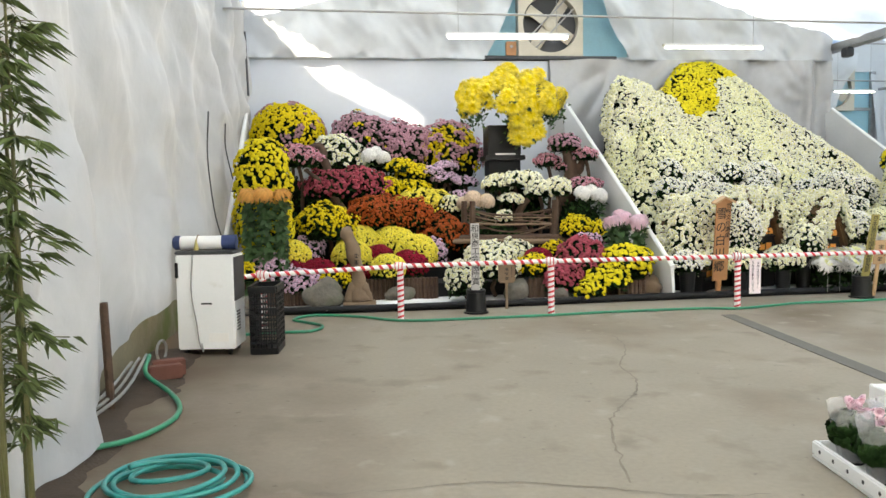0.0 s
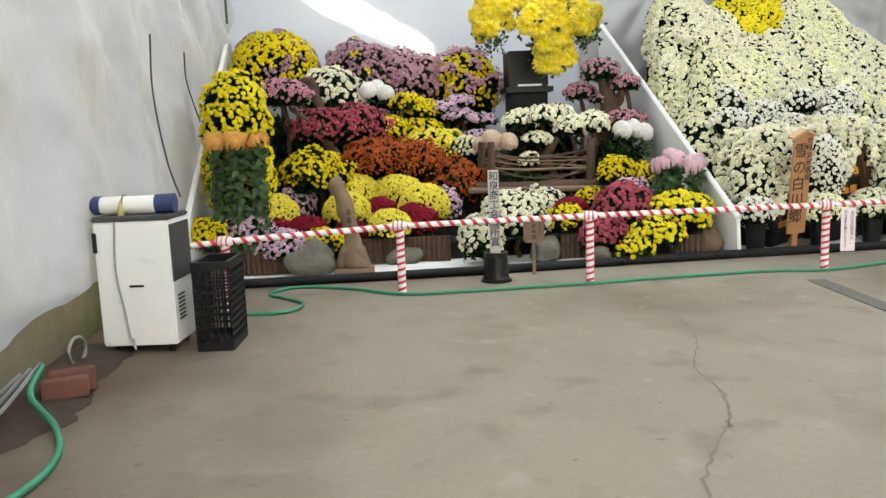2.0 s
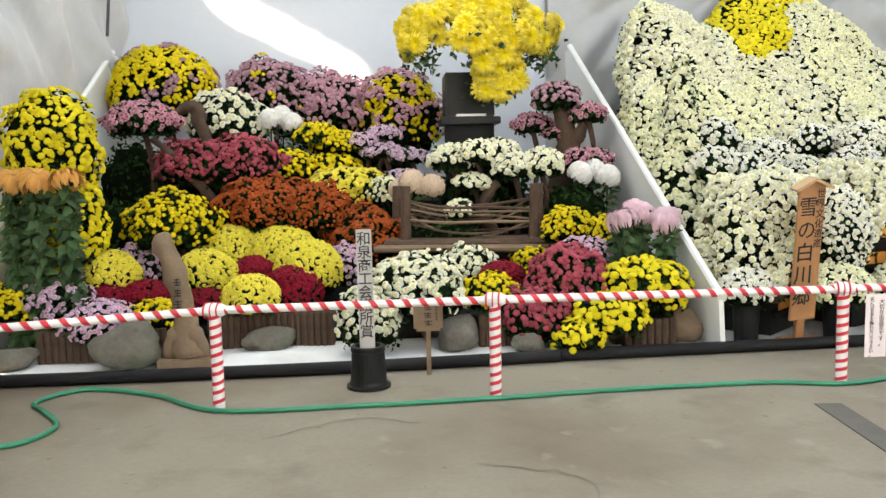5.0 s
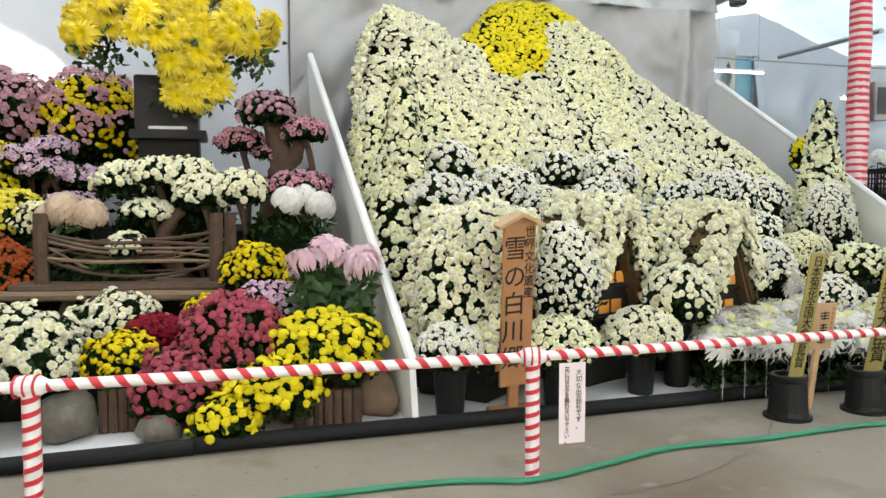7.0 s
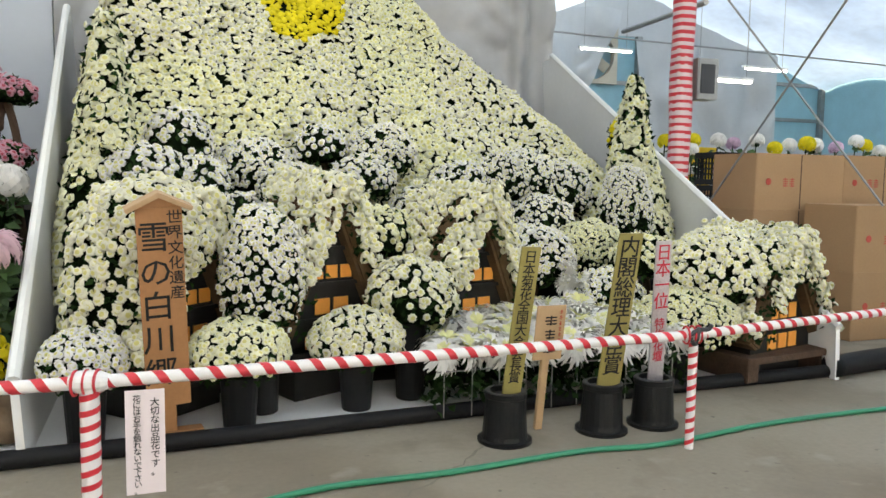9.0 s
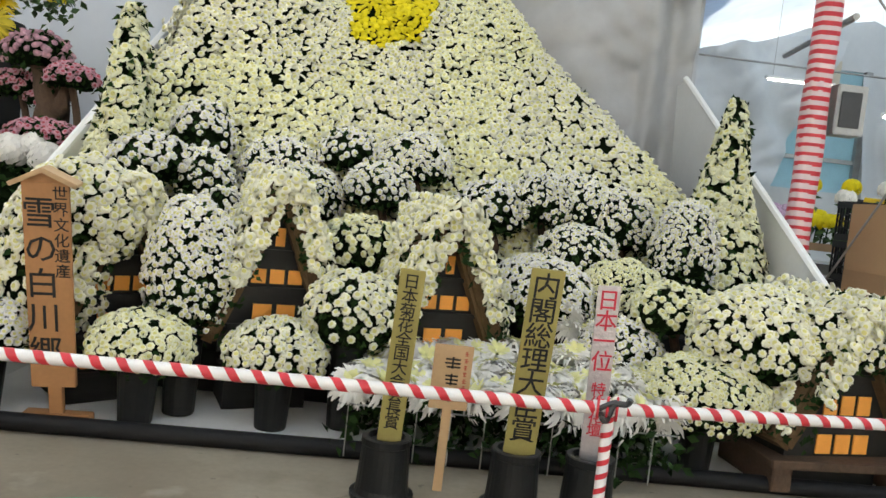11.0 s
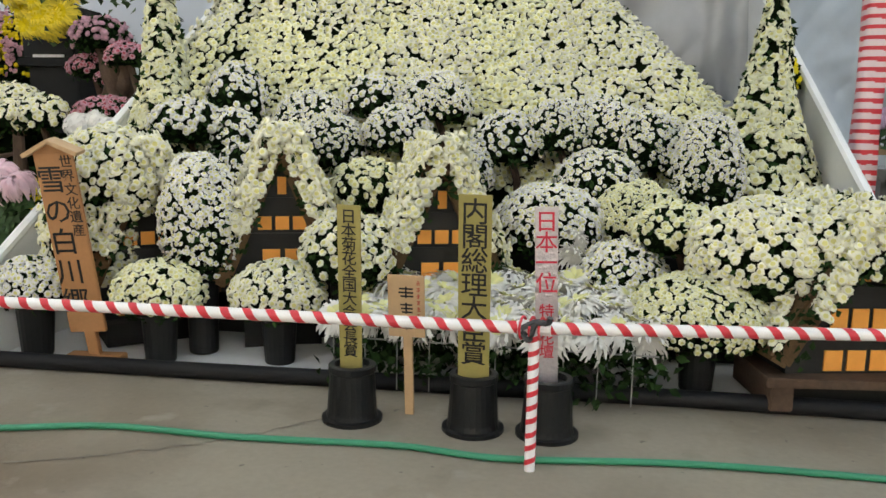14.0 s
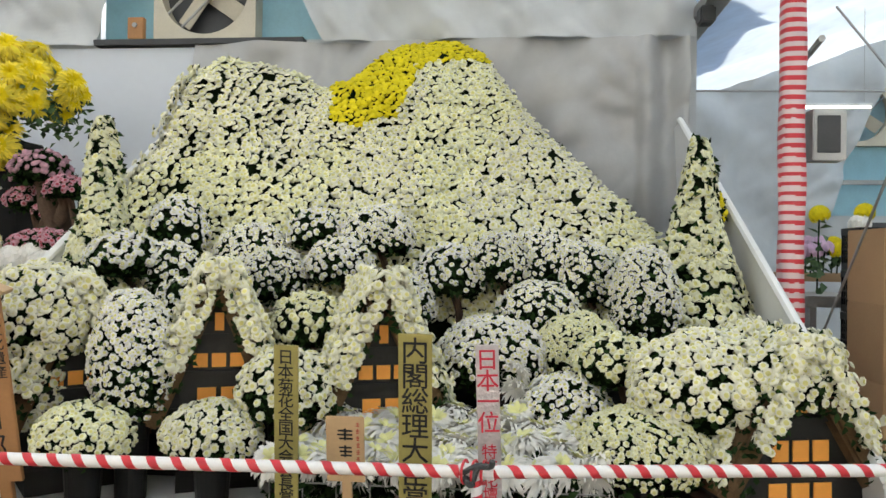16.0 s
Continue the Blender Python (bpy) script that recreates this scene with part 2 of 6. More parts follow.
def box(bm, lo, hi, bevel=0.0, m=None):
    r = bmesh.ops.create_cube(bm, size=1.0)
    c, s = (np.array(lo) + hi) / 2, np.array(hi) - lo
    for v in r["verts"]:
        v.co = Vector((v.co.x * s[0] + c[0], v.co.y * s[1] + c[1], v.co.z * s[2] + c[2]))
    if bevel:
        es = list({e for v in r["verts"] for e in v.link_edges})
        got = bmesh.ops.bevel(bm, geom=es, offset=bevel, segments=2, affect="EDGES")
        vs = list({v for f in got["faces"] for v in f.verts})
    else:
        vs = r["verts"]
    if m is not None:
        allv = set(vs)
        for v in list(vs):
            for f in v.link_faces:
                allv.update(f.verts)
        bmesh.ops.transform(bm, matrix=m, verts=list(allv))
    return bm


def a_box(lo, hi, bevel=0.0, m=None):
    return box(bmesh.new(), lo, hi, bevel, m)


def lathe(profile, n=20, wobble=0.0):
    """Turned shape from (radius, height) pairs."""
    bm = bmesh.new()
    rings = []
    for r, z in profile:
        rings.append([bm.verts.new((r * math.cos(2 * math.pi * i / n) * (1 + wobble * math.sin(3 * i + z * 9)), r * math.sin(2 * math.pi * i / n), z)) for i in range(n)])
    for a, b in zip(rings, rings[1:]):
        for i in range(n):
            bm.faces.new((a[i], a[(i + 1) % n], b[(i + 1) % n], b[i]))
    bm.faces.new(rings[0][::-1])
    bm.faces.new(rings[-1])
    return bm


def tube(points, radius, n=8, closed=True, bm=None):
    """Tube along points; radius is a number or one per point."""
    bm = bm or bmesh.new()
    pts = [Vector(p) for p in points]
    rad = radius if isinstance(radius, (list, tuple)) else [radius] * len(pts)
    rings, up = [], Vector((0.13, 0.21, 0.97)).normalized()
    for i, p in enumerate(pts):
        d = (pts[min(i + 1, len(pts) - 1)] - pts[max(i - 1, 0)]).normalized()
        if abs(d.dot(up)) > 0.97:
            up = Vector((1, 0.1, 0)).normalized()
        a = d.cross(up).normalized()
        b = a.cross(d).normalized()
        rings.append([bm.verts.new(p + (a * math.cos(2 * math.pi * k / n) + b * math.sin(2 * math.pi * k / n)) * rad[i]) for k in range(n)])
    for ra, rb in zip(rings, rings[1:]):
        for k in range(n):
            bm.faces.new((ra[k], ra[(k + 1) % n], rb[(k + 1) % n], rb[k]))
    if closed:
        bm.faces.new(rings[0][::-1])
        bm.faces.new(rings[-1])
    return bm


def smooth_line(pts, steps=6):
    """Catmull-Rom through a few points."""
    p = [Vector(q) for q in pts]
    p = [2 * p[0] - p[1]] + p + [2 * p[-1] - p[-2]]
    out = []
    for i in range(1, len(p) - 2):
        for s in range(steps):
            t = s / steps
            a, b, c, d = p[i - 1], p[i], p[i + 1], p[i + 2]
            out.append(0.5 * ((2 * b) + (c - a) * t + (2 * a - 5 * b + 4 * c - d) * t * t + (3 * b - a - 3 * c + d) * t ** 3))
    out.append(p[-2])
    return out


def rock(r, seed, flat=0.7):
    bm = bmesh.new()
    bmesh.ops.create_icosphere(bm, subdivisions=3, radius=1.0)
    off = Vector((seed * 3.7, seed * 1.3, seed))
    for v in bm.verts:
        n = noise.noise(v.co * 1.1 + off) * 0.38 + noise.noise(v.co * 3.1 + off) * 0.1
        v.co = v.co * (1 + n)
        v.co = Vector((v.co.x * r[0], v.co.y * r[1], max(v.co.z, -flat) * r[2]))
    low = min(v.co.z for v in bm.verts)
    for v in bm.verts:
        v.co.z -= low
    return bm


# ---- flower templates: unit radius, opening along +z ----
def daisy(petals, inner=0.42, dome=0.32):
    """Small double flower: rounded petals in two rings round a cupped middle of its own material."""
    v, f, mi = [(0, 0, dome * 0.3)], [], []
    for r, z, turn in ((inner * 1.1, dome * 0.95, 0.0), (0.76, dome * 0.7, 0.5)):
        for i in range(petals):
            a = 2 * math.pi * (i + turn) / petals
            v.append((r * math.cos(a), r * math.sin(a), z))
    for i in range(2 * petals):
        a = math.pi * (i + 0.5) / petals
        r = 1.02 if i % 2 else 0.84
        v.append((r * math.cos(a), r * math.sin(a), -0.16 + 0.16 * (i % 4 == 1)))
    m, o = 1 + petals, 1 + 2 * petals
    for i in range(petals):
        j = (i + 1) % petals
        a, b, c = o + 2 * i, o + 2 * i + 1, o + (2 * i + 2) % (2 * petals)
        f += [(0, 1 + i, 1 + j), (1 + i, m + i, 1 + j), (1 + j, m + i, m + j), (m + i, a, b), (m + i, b, c), (m + i, c, m + j)]
        mi += [1, 0, 0, 0, 0, 0]
    return np.array(v), np.array(f), np.array(mi)


def spider(petals, rows, droop, seed, width=0.075):
    """Large flower of thin, curling petals."""
    rng = np.random.default_rng(seed)
    v, f, mi = [], [], []
    for r in range(rows):
        el = 0.12 + 1.25 * r / max(rows - 1, 1)
        for i in range(petals):
            a = 2 * math.pi * (i + 0.5 * (r % 2)) / petals + rng.normal(0, 0.09)
            ln = (1.0 - 0.33 * r / rows) * rng.uniform(0.8, 1.12)
            d = np.array([math.cos(a), math.sin(a), 0])
            s = np.array([-math.sin(a), math.cos(a), 0]) * width * rng.uniform(0.7, 1.2)
            b = len(v)
            for t, w in ((0.08, 0.6), (0.5, 1.0), (0.82, 0.8), (1.0, 0.25)):
                e = el - droop * t * t
                p = d * ln * t * math.cos(e) + np.array([0, 0, ln * t * math.sin(e) * 0.8])
                v += [tuple(p - s * w), tuple(p + s * w)]
            for k in range(3):
                f += [(b + 2 * k, b + 2 * k + 1, b + 2 * k + 3), (b + 2 * k, b + 2 * k + 3, b + 2 * k + 2)]
                mi += [1 if (r == rows - 1 and k < 2) else 0] * 2
    return np.array(v), np.array(f), np.array(mi)


def ball_flower(n, seed):
    """Incurved globe flower built of overlapping scale petals."""
    v, f, mi = [], [], []
    rng = np.random.default_rng(seed)
    for i in range(n):
        z = 1 - 1.55 * (i + 0.5) / n
        a = i * 2.399963
        q = math.sqrt(max(0, 1 - z * z))
        nrm = np.array([q * math.cos(a), q * math.sin(a), z])
        up = np.array([0, 0, 1.0]) - nrm * z
        up = up / (np.linalg.norm(up) + 1e-6)
        s = np.cross(nrm, up)
        w, h = 0.2 * rng.uniform(0.8, 1.2), 0.36
        b = len(v)
        c = nrm * 0.86
        v += [tuple(c - up * h * 0.7), tuple(c - s * w + nrm * 0.1), tuple(c + up * h + nrm * 0.04), tuple(c + s * w + nrm * 0.1)]
        f += [(b, b + 1, b + 2), (b, b + 2, b + 3)]
        mi += [0, 0]
    return np.array(v), np.array(f), np.array(mi)


LEAF = (np.array([(0, 0, 0), (0.42, -0.3, 0.12), (1.0, 0, -0.12), (0.42, 0.3, 0.12)]), np.array([(0, 1, 2), (0, 2, 3)]), np.array([0, 0]))
DAISY8, DAISY6 = daisy(8), daisy(6, 0.45, 0.4)
FLAT8 = daisy(9, 0.4, 0.18)


def frames_of(nrm, rng):
    """Random right-handed frames with z along each normal."""
    nrm = nrm / np.linalg.norm(nrm, axis=1, keepdims=True)
    h = rng.normal(size=nrm.shape)
    x = h - (h * nrm).sum(1, keepdims=True) * nrm
    x /= np.linalg.norm(x, axis=1, keepdims=True)
    return np.stack([x, np.cross(nrm, x), nrm], -1)


def scatter(name, tpl, pos, nrm, size, mats, rng=RNG, squash=(0.8, 1.15)):
    """One mesh that holds a copy of the template at every place."""
    tv, tf, ti = tpl
    n = len(pos)
    fr = frames_of(np.asarray(nrm, float), rng)
    size = np.broadcast_to(np.asarray(size, float), (n,)) * rng.uniform(*squash, n)
    v = np.einsum("nij,kj->nki", fr, tv) * size[:, None, None] + np.asarray(pos)[:, None, :]
    f = tf[None] + (np.arange(n) * len(tv))[:, None, None]
    me = bpy.data.meshes.new(name)
    v, f = v.reshape(-1, 3), f.reshape(-1, 3)
    me.vertices.add(len(v))
    me.vertices.foreach_set("co", v.ravel())
    me.loops.add(f.size)
    me.loops.foreach_set("vertex_index", f.ravel().astype(np.int32))
    me.polygons.add(len(f))
    me.polygons.foreach_set("loop_start", np.arange(0, f.size, 3, dtype=np.int32))
    for m in mats:
        me.materials.append(m)
    me.polygons.foreach_set("material_index", np.tile(ti, n).astype(np.int32))
    me.update(calc_edges=True)
    return me


def fib(n, low=-0.4, high=1.0, jitter=0.5, rng=RNG):
    """Even directions over the part of a sphere between two heights."""
    i = np.arange(n) + 0.5
    z = high - (high - low) * i / n
    a = i * 2.399963 + rng.normal(0, jitter * 0.35, n)
    z = np.clip(z + rng.normal(0, jitter * 0.6 / math.sqrt(n), n), -1, 1)
    q = np.sqrt(1 - z * z)
    return np.stack([q * np.cos(a), q * np.sin(a), z], 1)


def lumpy(d, c, r, seed, amount):
    """Points on an uneven ellipsoid, and their normals."""
    off = Vector((seed * 1.7, seed * 0.9, seed * 2.3))
    k = np.array([1 + amount * noise.noise(Vector(x) * 2.9 + off) for x in d])
    p = np.asarray(c) + d * np.asarray(r) * k[:, None]
    n = d / np.asarray(r)
    return p, n / np.linalg.norm(n, axis=1, keepdims=True)


SEED = [0]
SINGLE = 150
FLOWERS = {}


def bloom_mesh(tpl, mats):
    """One shared flower mesh for each template and colour."""
    key = (len(tpl[0]), mats[0].name, mats[1].name)
    if key not in FLOWERS:
        FLOWERS[key] = scatter("bloom", tpl, [(0, 0, 0)], [(0, 0, 1)], 1.0, mats, np.random.default_rng(1), (1, 1))
    return FLOWERS[key]


def mound(name, label, c, r, mats, bloom, tpl=DAISY8, low=-0.45, cover=0.85, lump=0.12, foot=None, pot=None, group="", leaf=0.035, category="chrysanthemum", mixed=None, tilt=0.35, leaves=1.0, thin=0.8, loose=0.45):
    """A flowering mum: leafy body, its blooms, and a pot or trunk that stands on foot."""
    SEED[0] += 1
    sd = SEED[0]
    c = np.asarray(c, float)
    r = np.asarray(r, float)
    tpl = DAISY6 if bloom < 0.02 and tpl is DAISY8 else tpl
    root = thing(name, label, category, group, at=(c[0], c[1], foot if foot is not None else c[2] - r[2]))
    base = np.array([0, 0, c[2] - root.location.z])
    # added inner body; its near-black colour stands in for shade between the leaves
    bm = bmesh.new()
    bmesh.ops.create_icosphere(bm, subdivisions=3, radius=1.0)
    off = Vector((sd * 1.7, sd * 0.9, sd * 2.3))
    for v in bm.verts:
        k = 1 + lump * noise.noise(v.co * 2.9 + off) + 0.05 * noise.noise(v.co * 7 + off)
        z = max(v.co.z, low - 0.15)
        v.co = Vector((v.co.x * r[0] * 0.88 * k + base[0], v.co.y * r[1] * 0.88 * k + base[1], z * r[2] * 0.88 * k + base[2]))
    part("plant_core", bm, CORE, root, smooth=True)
    area = 2 * math.pi * (1 - low) * ((r[0] * r[1]) ** 1.6 / 3 + (r[0] * r[2]) ** 1.6 / 3 + (r[1] * r[2]) ** 1.6 / 3) ** (1 / 1.6)
    # leaves
    nl = int(min(1500, area / (leaf * leaf) * 0.9 * leaves))
    p, n = lumpy(fib(nl, low - 0.25), base, r * 0.93, sd, lump)
    n = n + RNG.normal(0, 0.7, n.shape)
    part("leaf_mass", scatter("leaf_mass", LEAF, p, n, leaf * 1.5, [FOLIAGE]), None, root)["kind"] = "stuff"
    if not cover:
        return root
    # blooms
    nb = int(cover * area / (math.pi * bloom * bloom) * 1.75)
    d = fib(nb, low)
    p, n = lumpy(d, base, r, sd, lump)
    front = (d[:, 1] < 0.4) | (d[:, 2] > 0.75)
    # flowers thin out towards the shaded skirt, and stand in loose bunches
    bunch = np.array([noise.noise(Vector(x * r) * (0.31 / bloom) + off) for x in d])
    front &= RNG.random(nb) < np.clip((d[:, 2] - low) / (0.30 - low), 0.15, 1.0) ** thin
    front &= bunch < loose
    p, n, d = p[front], n[front], d[front]
    nb = len(p)
    p = p + n * RNG.uniform(-0.35, 0.25, (nb, 1)) * bloom
    n = n + RNG.normal(0, tilt, n.shape) + np.array([0, -0.3, 0.25])
    bloom = bloom * 1.06
    if nb <= SINGLE and not mixed:
        flower = bloom_mesh(tpl, mats)
        for q, w, s in zip(p, n, RNG.uniform(0.8, 1.15, nb)):
            o = part("bloom", flower, None, root)
            o.matrix_local = Matrix.LocRotScale(Vector(q), Vector(w).to_track_quat("Z", "Y"), (s * bloom,) * 3)
        p = p[:0]
    if mixed:
        pick = np.array([noise.noise(Vector(x) * 3.0 + off) for x in d]) > mixed[1]
        part("bloom_mass", scatter("bloom_mass", tpl, p[pick], n[pick], bloom, mixed[0]), None, root)["kind"] = "stuff"
        p, n = p[~pick], n[~pick]
    if len(p):
        part("bloom_mass", scatter("bloom_mass", tpl, p, n, bloom, mats), None, root)["kind"] = "stuff"
    if pot == "pot":
        h = base[2] - r[2] * 0.3
        part("pot", lathe([(0.085, 0), (0.09, 0.01), (0.112, h - 0.03), (0.122, h - 0.03), (0.122, h), (0.105, h)], 20), BLACK_POT, root, "black plastic nursery pot")
    elif foot is not None:
        h = max(0.04, base[2] + low * r[2])
        part("trunk", tube(smooth_line([(0.1, 0.12, 0), (0.05, 0.1, h * 0.4), (0.07, 0.02, h * 0.75), (0, 0, h + 0.05)], 4), 0.03, 7), BARK, root)
    return root


# ---- structure ----
def sheet_grid(fn, nu, nv, mat, name, label, thick=0.0):
    """Draped sheet from fn(u, v) with u, v from 0 to 1."""
    v = [fn(i / nu, j / nv) for j in range(nv + 1) for i in range(nu + 1)]
    f = [(j * (nu + 1) + i, j * (nu + 1) + i + 1, (j + 1) * (nu + 1) + i + 1, (j + 1) * (nu + 1) + i) for j in range(nv) for i in range(nu)]
    ob = part(name, mesh_of(name, v, f, mat, smooth=True), None)
    if thick:
        md = ob.modifiers.new("thickness", "SOLIDIFY")
        md.thickness = thick
    return tagged(ob, label, kind="structure")


# floor with slow unevenness
tagged(part("floor", a_box((-4.6, -12, -0.15), (19, 13, 0.0)), CONCRETE), "worn beige concrete floor with stains and cracks", "floor", kind="structure")


def nz(x, y, z=0.0):
    return noise.noise(Vector((x, y, z)))


def left_sheet(u, v):
    y = -12 + 18.0 * u
    low = float(np.interp(y, [-3.9, -3.5, -3.1, -2.7, -1.97, -0.9], [0.05, 0.14, 0.29, 0.35, 0.45, 0.5])) + 0.04 * nz(y * 2.5, 3)
    z = low + (5.0 - low) * v
    fold = 0.075 * math.sin(y * 4.2 + 2.4 * nz(y * 0.8, z * 0.3)) * (0.35 + 0.65 * abs(nz(y * 0.5, z * 0.25, 4)) * 2)
    drape = 0.09 * nz(y * 0.9 + z * 0.9, z * 0.8 - y * 0.5, 2) + 0.05 * math.sin((y * 0.9 + z * 1.1) * 5) * max(0, min(1, (z - 1.6) / 1.2)) * max(0, nz(y * 0.4, 9) + 0.5)
    near = 0.28 * max(0, min(1, (-3.4 - y) / 0.8)) * (1 - 0.5 * v)
    wrinkle = 0.05 * abs(nz(y * 1.9 + z * 1.4, z * 1.7 - y * 0.9, 6)) + 0.02 * nz(y * 5 + z * 2, z * 4, 3)
    return (-4.06 - 0.1 * v + fold + 1.4 * drape + wrinkle + near, y, z)


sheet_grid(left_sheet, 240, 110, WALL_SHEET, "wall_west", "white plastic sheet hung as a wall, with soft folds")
tagged(part("wall_west_base", a_box((-4.45, -12, 0), (-4.22, 6.2, 0.7), 0.01), MOSSY), "mossy concrete block footing wall", "wall", kind="structure")

# earth gutter along the footing
def soil_strip(u, v):
    y = -7.5 + 6.2 * u
    w = 0.62 + 0.2 * nz(y * 1.3, 7) + 0.08 * nz(y * 5, 2)
    return (-4.25 + w * v, y, 0.035 * math.sin(math.pi * min(1, v * 1.0)) + 0.012 * nz(y * 6, v * 9) + 0.004 - 0.03 * v * v)


sheet_grid(soil_strip, 90, 10, SOIL, "earth_gutter", "damp brown soil strip along the footing")

# back wall: board, opening with the fan, sheets
BACK = 5.95
bm = a_box((-4.6, BACK, 0), (0.25, BACK + 0.1, 6.4))
box(bm, (3.2, BACK, 0), (7.45, BACK + 0.1, 6.4))
box(bm, (0.25, BACK, 0), (3.2, BACK + 0.1, 4.08))
box(bm, (0.25, BACK, 5.5), (3.2, BACK + 0.1, 6.4))
tagged(part("wall_north", bm, SHEET), "white sheeted end wall behind the displays", "wall", kind="structure")
tagged(part("backdrop_panel", a_box((-4.35, BACK - 0.08, 0), (1.55, BACK - 0.02, 3.98), 0.004), BOARD), "tall pale blue board behind the flowers", "backdrop", kind="structure")


def grey_sheet(u, v):
    x = 1.57 + 5.75 * u
    z = 0.0 + 4.0 * v
    y = BACK - 0.14 - 0.09 * math.sin(x * 3.1 + nz(x, z * 0.4) * 3) * (0.4 + 0.6 * nz(x * 0.6, z * 0.5, 3)) - 0.15 * nz(x * 1.3 + z * 0.6, z * 0.9 - x * 0.4, 5) - 0.13 * abs(nz(x * 2.1 - z * 1.6, z * 0.8 + x * 0.5, 8)) - 0.03
    ex, ez = 7.25 - x, 3.15 - z
    reach = math.hypot(ex, ez)
    fan_fold = math.sin(math.atan2(ez, ex) * 8 + 4.5 * nz(x * 0.7, z * 0.7, 4))
    y -= 0.06 * max(0.0, 0.35 + nz(x * 0.9, z * 0.9, 12)) * abs(fan_fold) ** 2 * min(1.0, reach / 0.5) * max(0.0, 1 - reach / 3.2)
    if u > 0.9:
        y -= 0.1 * math.sin((u - 0.9) * 10 * math.pi * 2.5) * (0.5 + 0.5 * v)
    return (x, y, z)


sheet_grid(grey_sheet, 170, 90, GREY_SHEET, "backdrop_sheet", "grey wrinkled plastic sheet hung behind the white display")


def end_sheet(x0, x1, sweep):
    """Sheet above the board, drawn aside towards its foot."""
    def fn(u, v):
        z = 4.0 + 2.0 * v
        a = x0 if sweep > 0 else x0 + 0.85 * (1 - v) ** 1.3
        b = x1 - 0.85 * (1 - v) ** 1.3 if sweep > 0 else x1
        x = a + (b - a) * u
        return (x, BACK - 0.2 - 0.11 * math.sin(x * 5 + z * 2.5 + 2 * nz(x, z)) * (0.4 + abs(nz(x, z))) - 0.10 * nz(x * 2.2 + z, z * 2.2 - x) - 0.05 * abs(nz(x * 4 + z * 3, z * 2)), z)
    return fn


sheet_grid(end_sheet(-4.5, 1.15, 1), 120, 40, SHEET, "gable_sheet_west", "white plastic sheet drawn aside from the fan opening")
sheet_grid(end_sheet(2.3, 7.4, -1), 120, 40, SHEET, "gable_sheet_east", "white plastic sheet drawn aside from the fan opening")
tagged(part("opening_glazing", a_box((0.2, BACK + 0.3, 4.0), (3.3, BACK + 0.32, 5.6)), GLASS_BLUE), "pale blue corrugated sheet behind the fan", "glazing", kind="structure")
tagged(part("opening_sill", a_box((0.3, BACK - 0.16, 4.0), (2.9, BACK + 0.1, 4.07), 0.006), GREY_PLASTIC), "dark rail under the fan opening", "rail", kind="structure")


# darker, bluer copy of ROOF; the far span's dimness is put into its colour
ROOF_FAR = material("dimmed blue roof film", (0.56, 0.71, 0.90), rough=0.4, vary=0.2, scale=0.6, fine=4, bump=0.5, trans=0.36)


def roof(x0, x1, z0, zr, z1, name, sun_slit=False, film=ROOF):
    xr = (x0 + x1) / 2
    def fn(u, v):
        x, y = x0 + (x1 - x0) * u, -12 + 25 * v
        z = z0 + (zr - z0) * (x - x0) / (xr - x0) if x < xr else zr + (z1 - zr) * (x - xr) / (x1 - xr)
        sag = 0.12 * abs(math.sin(y * math.pi / 2.5)) + 0.12 * nz(x * 0.7, y * 0.6) + 0.07 * abs(nz(x * 1.7 + y, y * 1.1 - x))
        return (x, y, z + sag - 0.05)
    ob = sheet_grid(fn, 48 if not sun_slit else 150, 80 if not sun_slit else 260, film, name, "translucent bluish roof film over the greenhouse")
    if sun_slit:
        # unseen slit added to the film so a sun band falls on the backdrop
        e, a = radians(SUN_ELEV), radians(SUN_AZ)
        d = Vector((-math.sin(a) * math.cos(e), -math.cos(a) * math.cos(e), -math.sin(e)))
        bm = bmesh.new()
        bm.from_mesh(ob.data)
        gone = []
        for face in bm.faces:
            c = face.calc_center_median()
            k = (5.87 - c.y) / d.y
            if k <= 0:
                continue
            hx, hz = c.x + d.x * k, c.z + d.z * k
            mid = 4.55 - 0.53 * (hx + 4.2)
            if -4.3 < hx < -0.9 and abs(hz - mid) < 0.34 - 0.06 * (hx + 4.2):
                gone.append(face)
        bmesh.ops.delete(bm, geom=gone, context="FACES")
        bm.to_mesh(ob.data)
        bm.free()
    return ob


roof(-4.6, 7.5, 4.55, 5.9, 4.35, "ceiling_1", True)
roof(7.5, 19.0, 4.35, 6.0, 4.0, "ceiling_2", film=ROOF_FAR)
# unseen wall, added very translucent so light reaches the displays from the front
tagged(part("wall_south", a_box((-4.6, -12.02, 0), (19, -12, 6.5)), CLEAR_SHEET), "unseen clear-film end wall added behind to pass light", "wall", kind="structure")
bm = a_box((19, -12, 0), (19.1, 13, 2.3))
box(bm, (19, -12, 4.4), (19.1, 13, 6.3))
tagged(part("wall_east", bm, SHEET), "white sheeted side wall below and above a strip window", "wall", kind="structure")
bm = a_box((7.4, 12.6, 0), (19.1, 12.7, 2.4))
box(bm, (7.4, 12.6, 4.9), (19.1, 12.7, 6.6))
box(bm, (7.4, 12.6, 2.4), (10.9, 12.7, 4.9))
box(bm, (13.3, 12.6, 2.4), (16.8, 12.7, 4.9))
tagged(part("wall_far_north", bm, SHEET), "far end wall of white sheeting with openings", "wall", kind="structure")
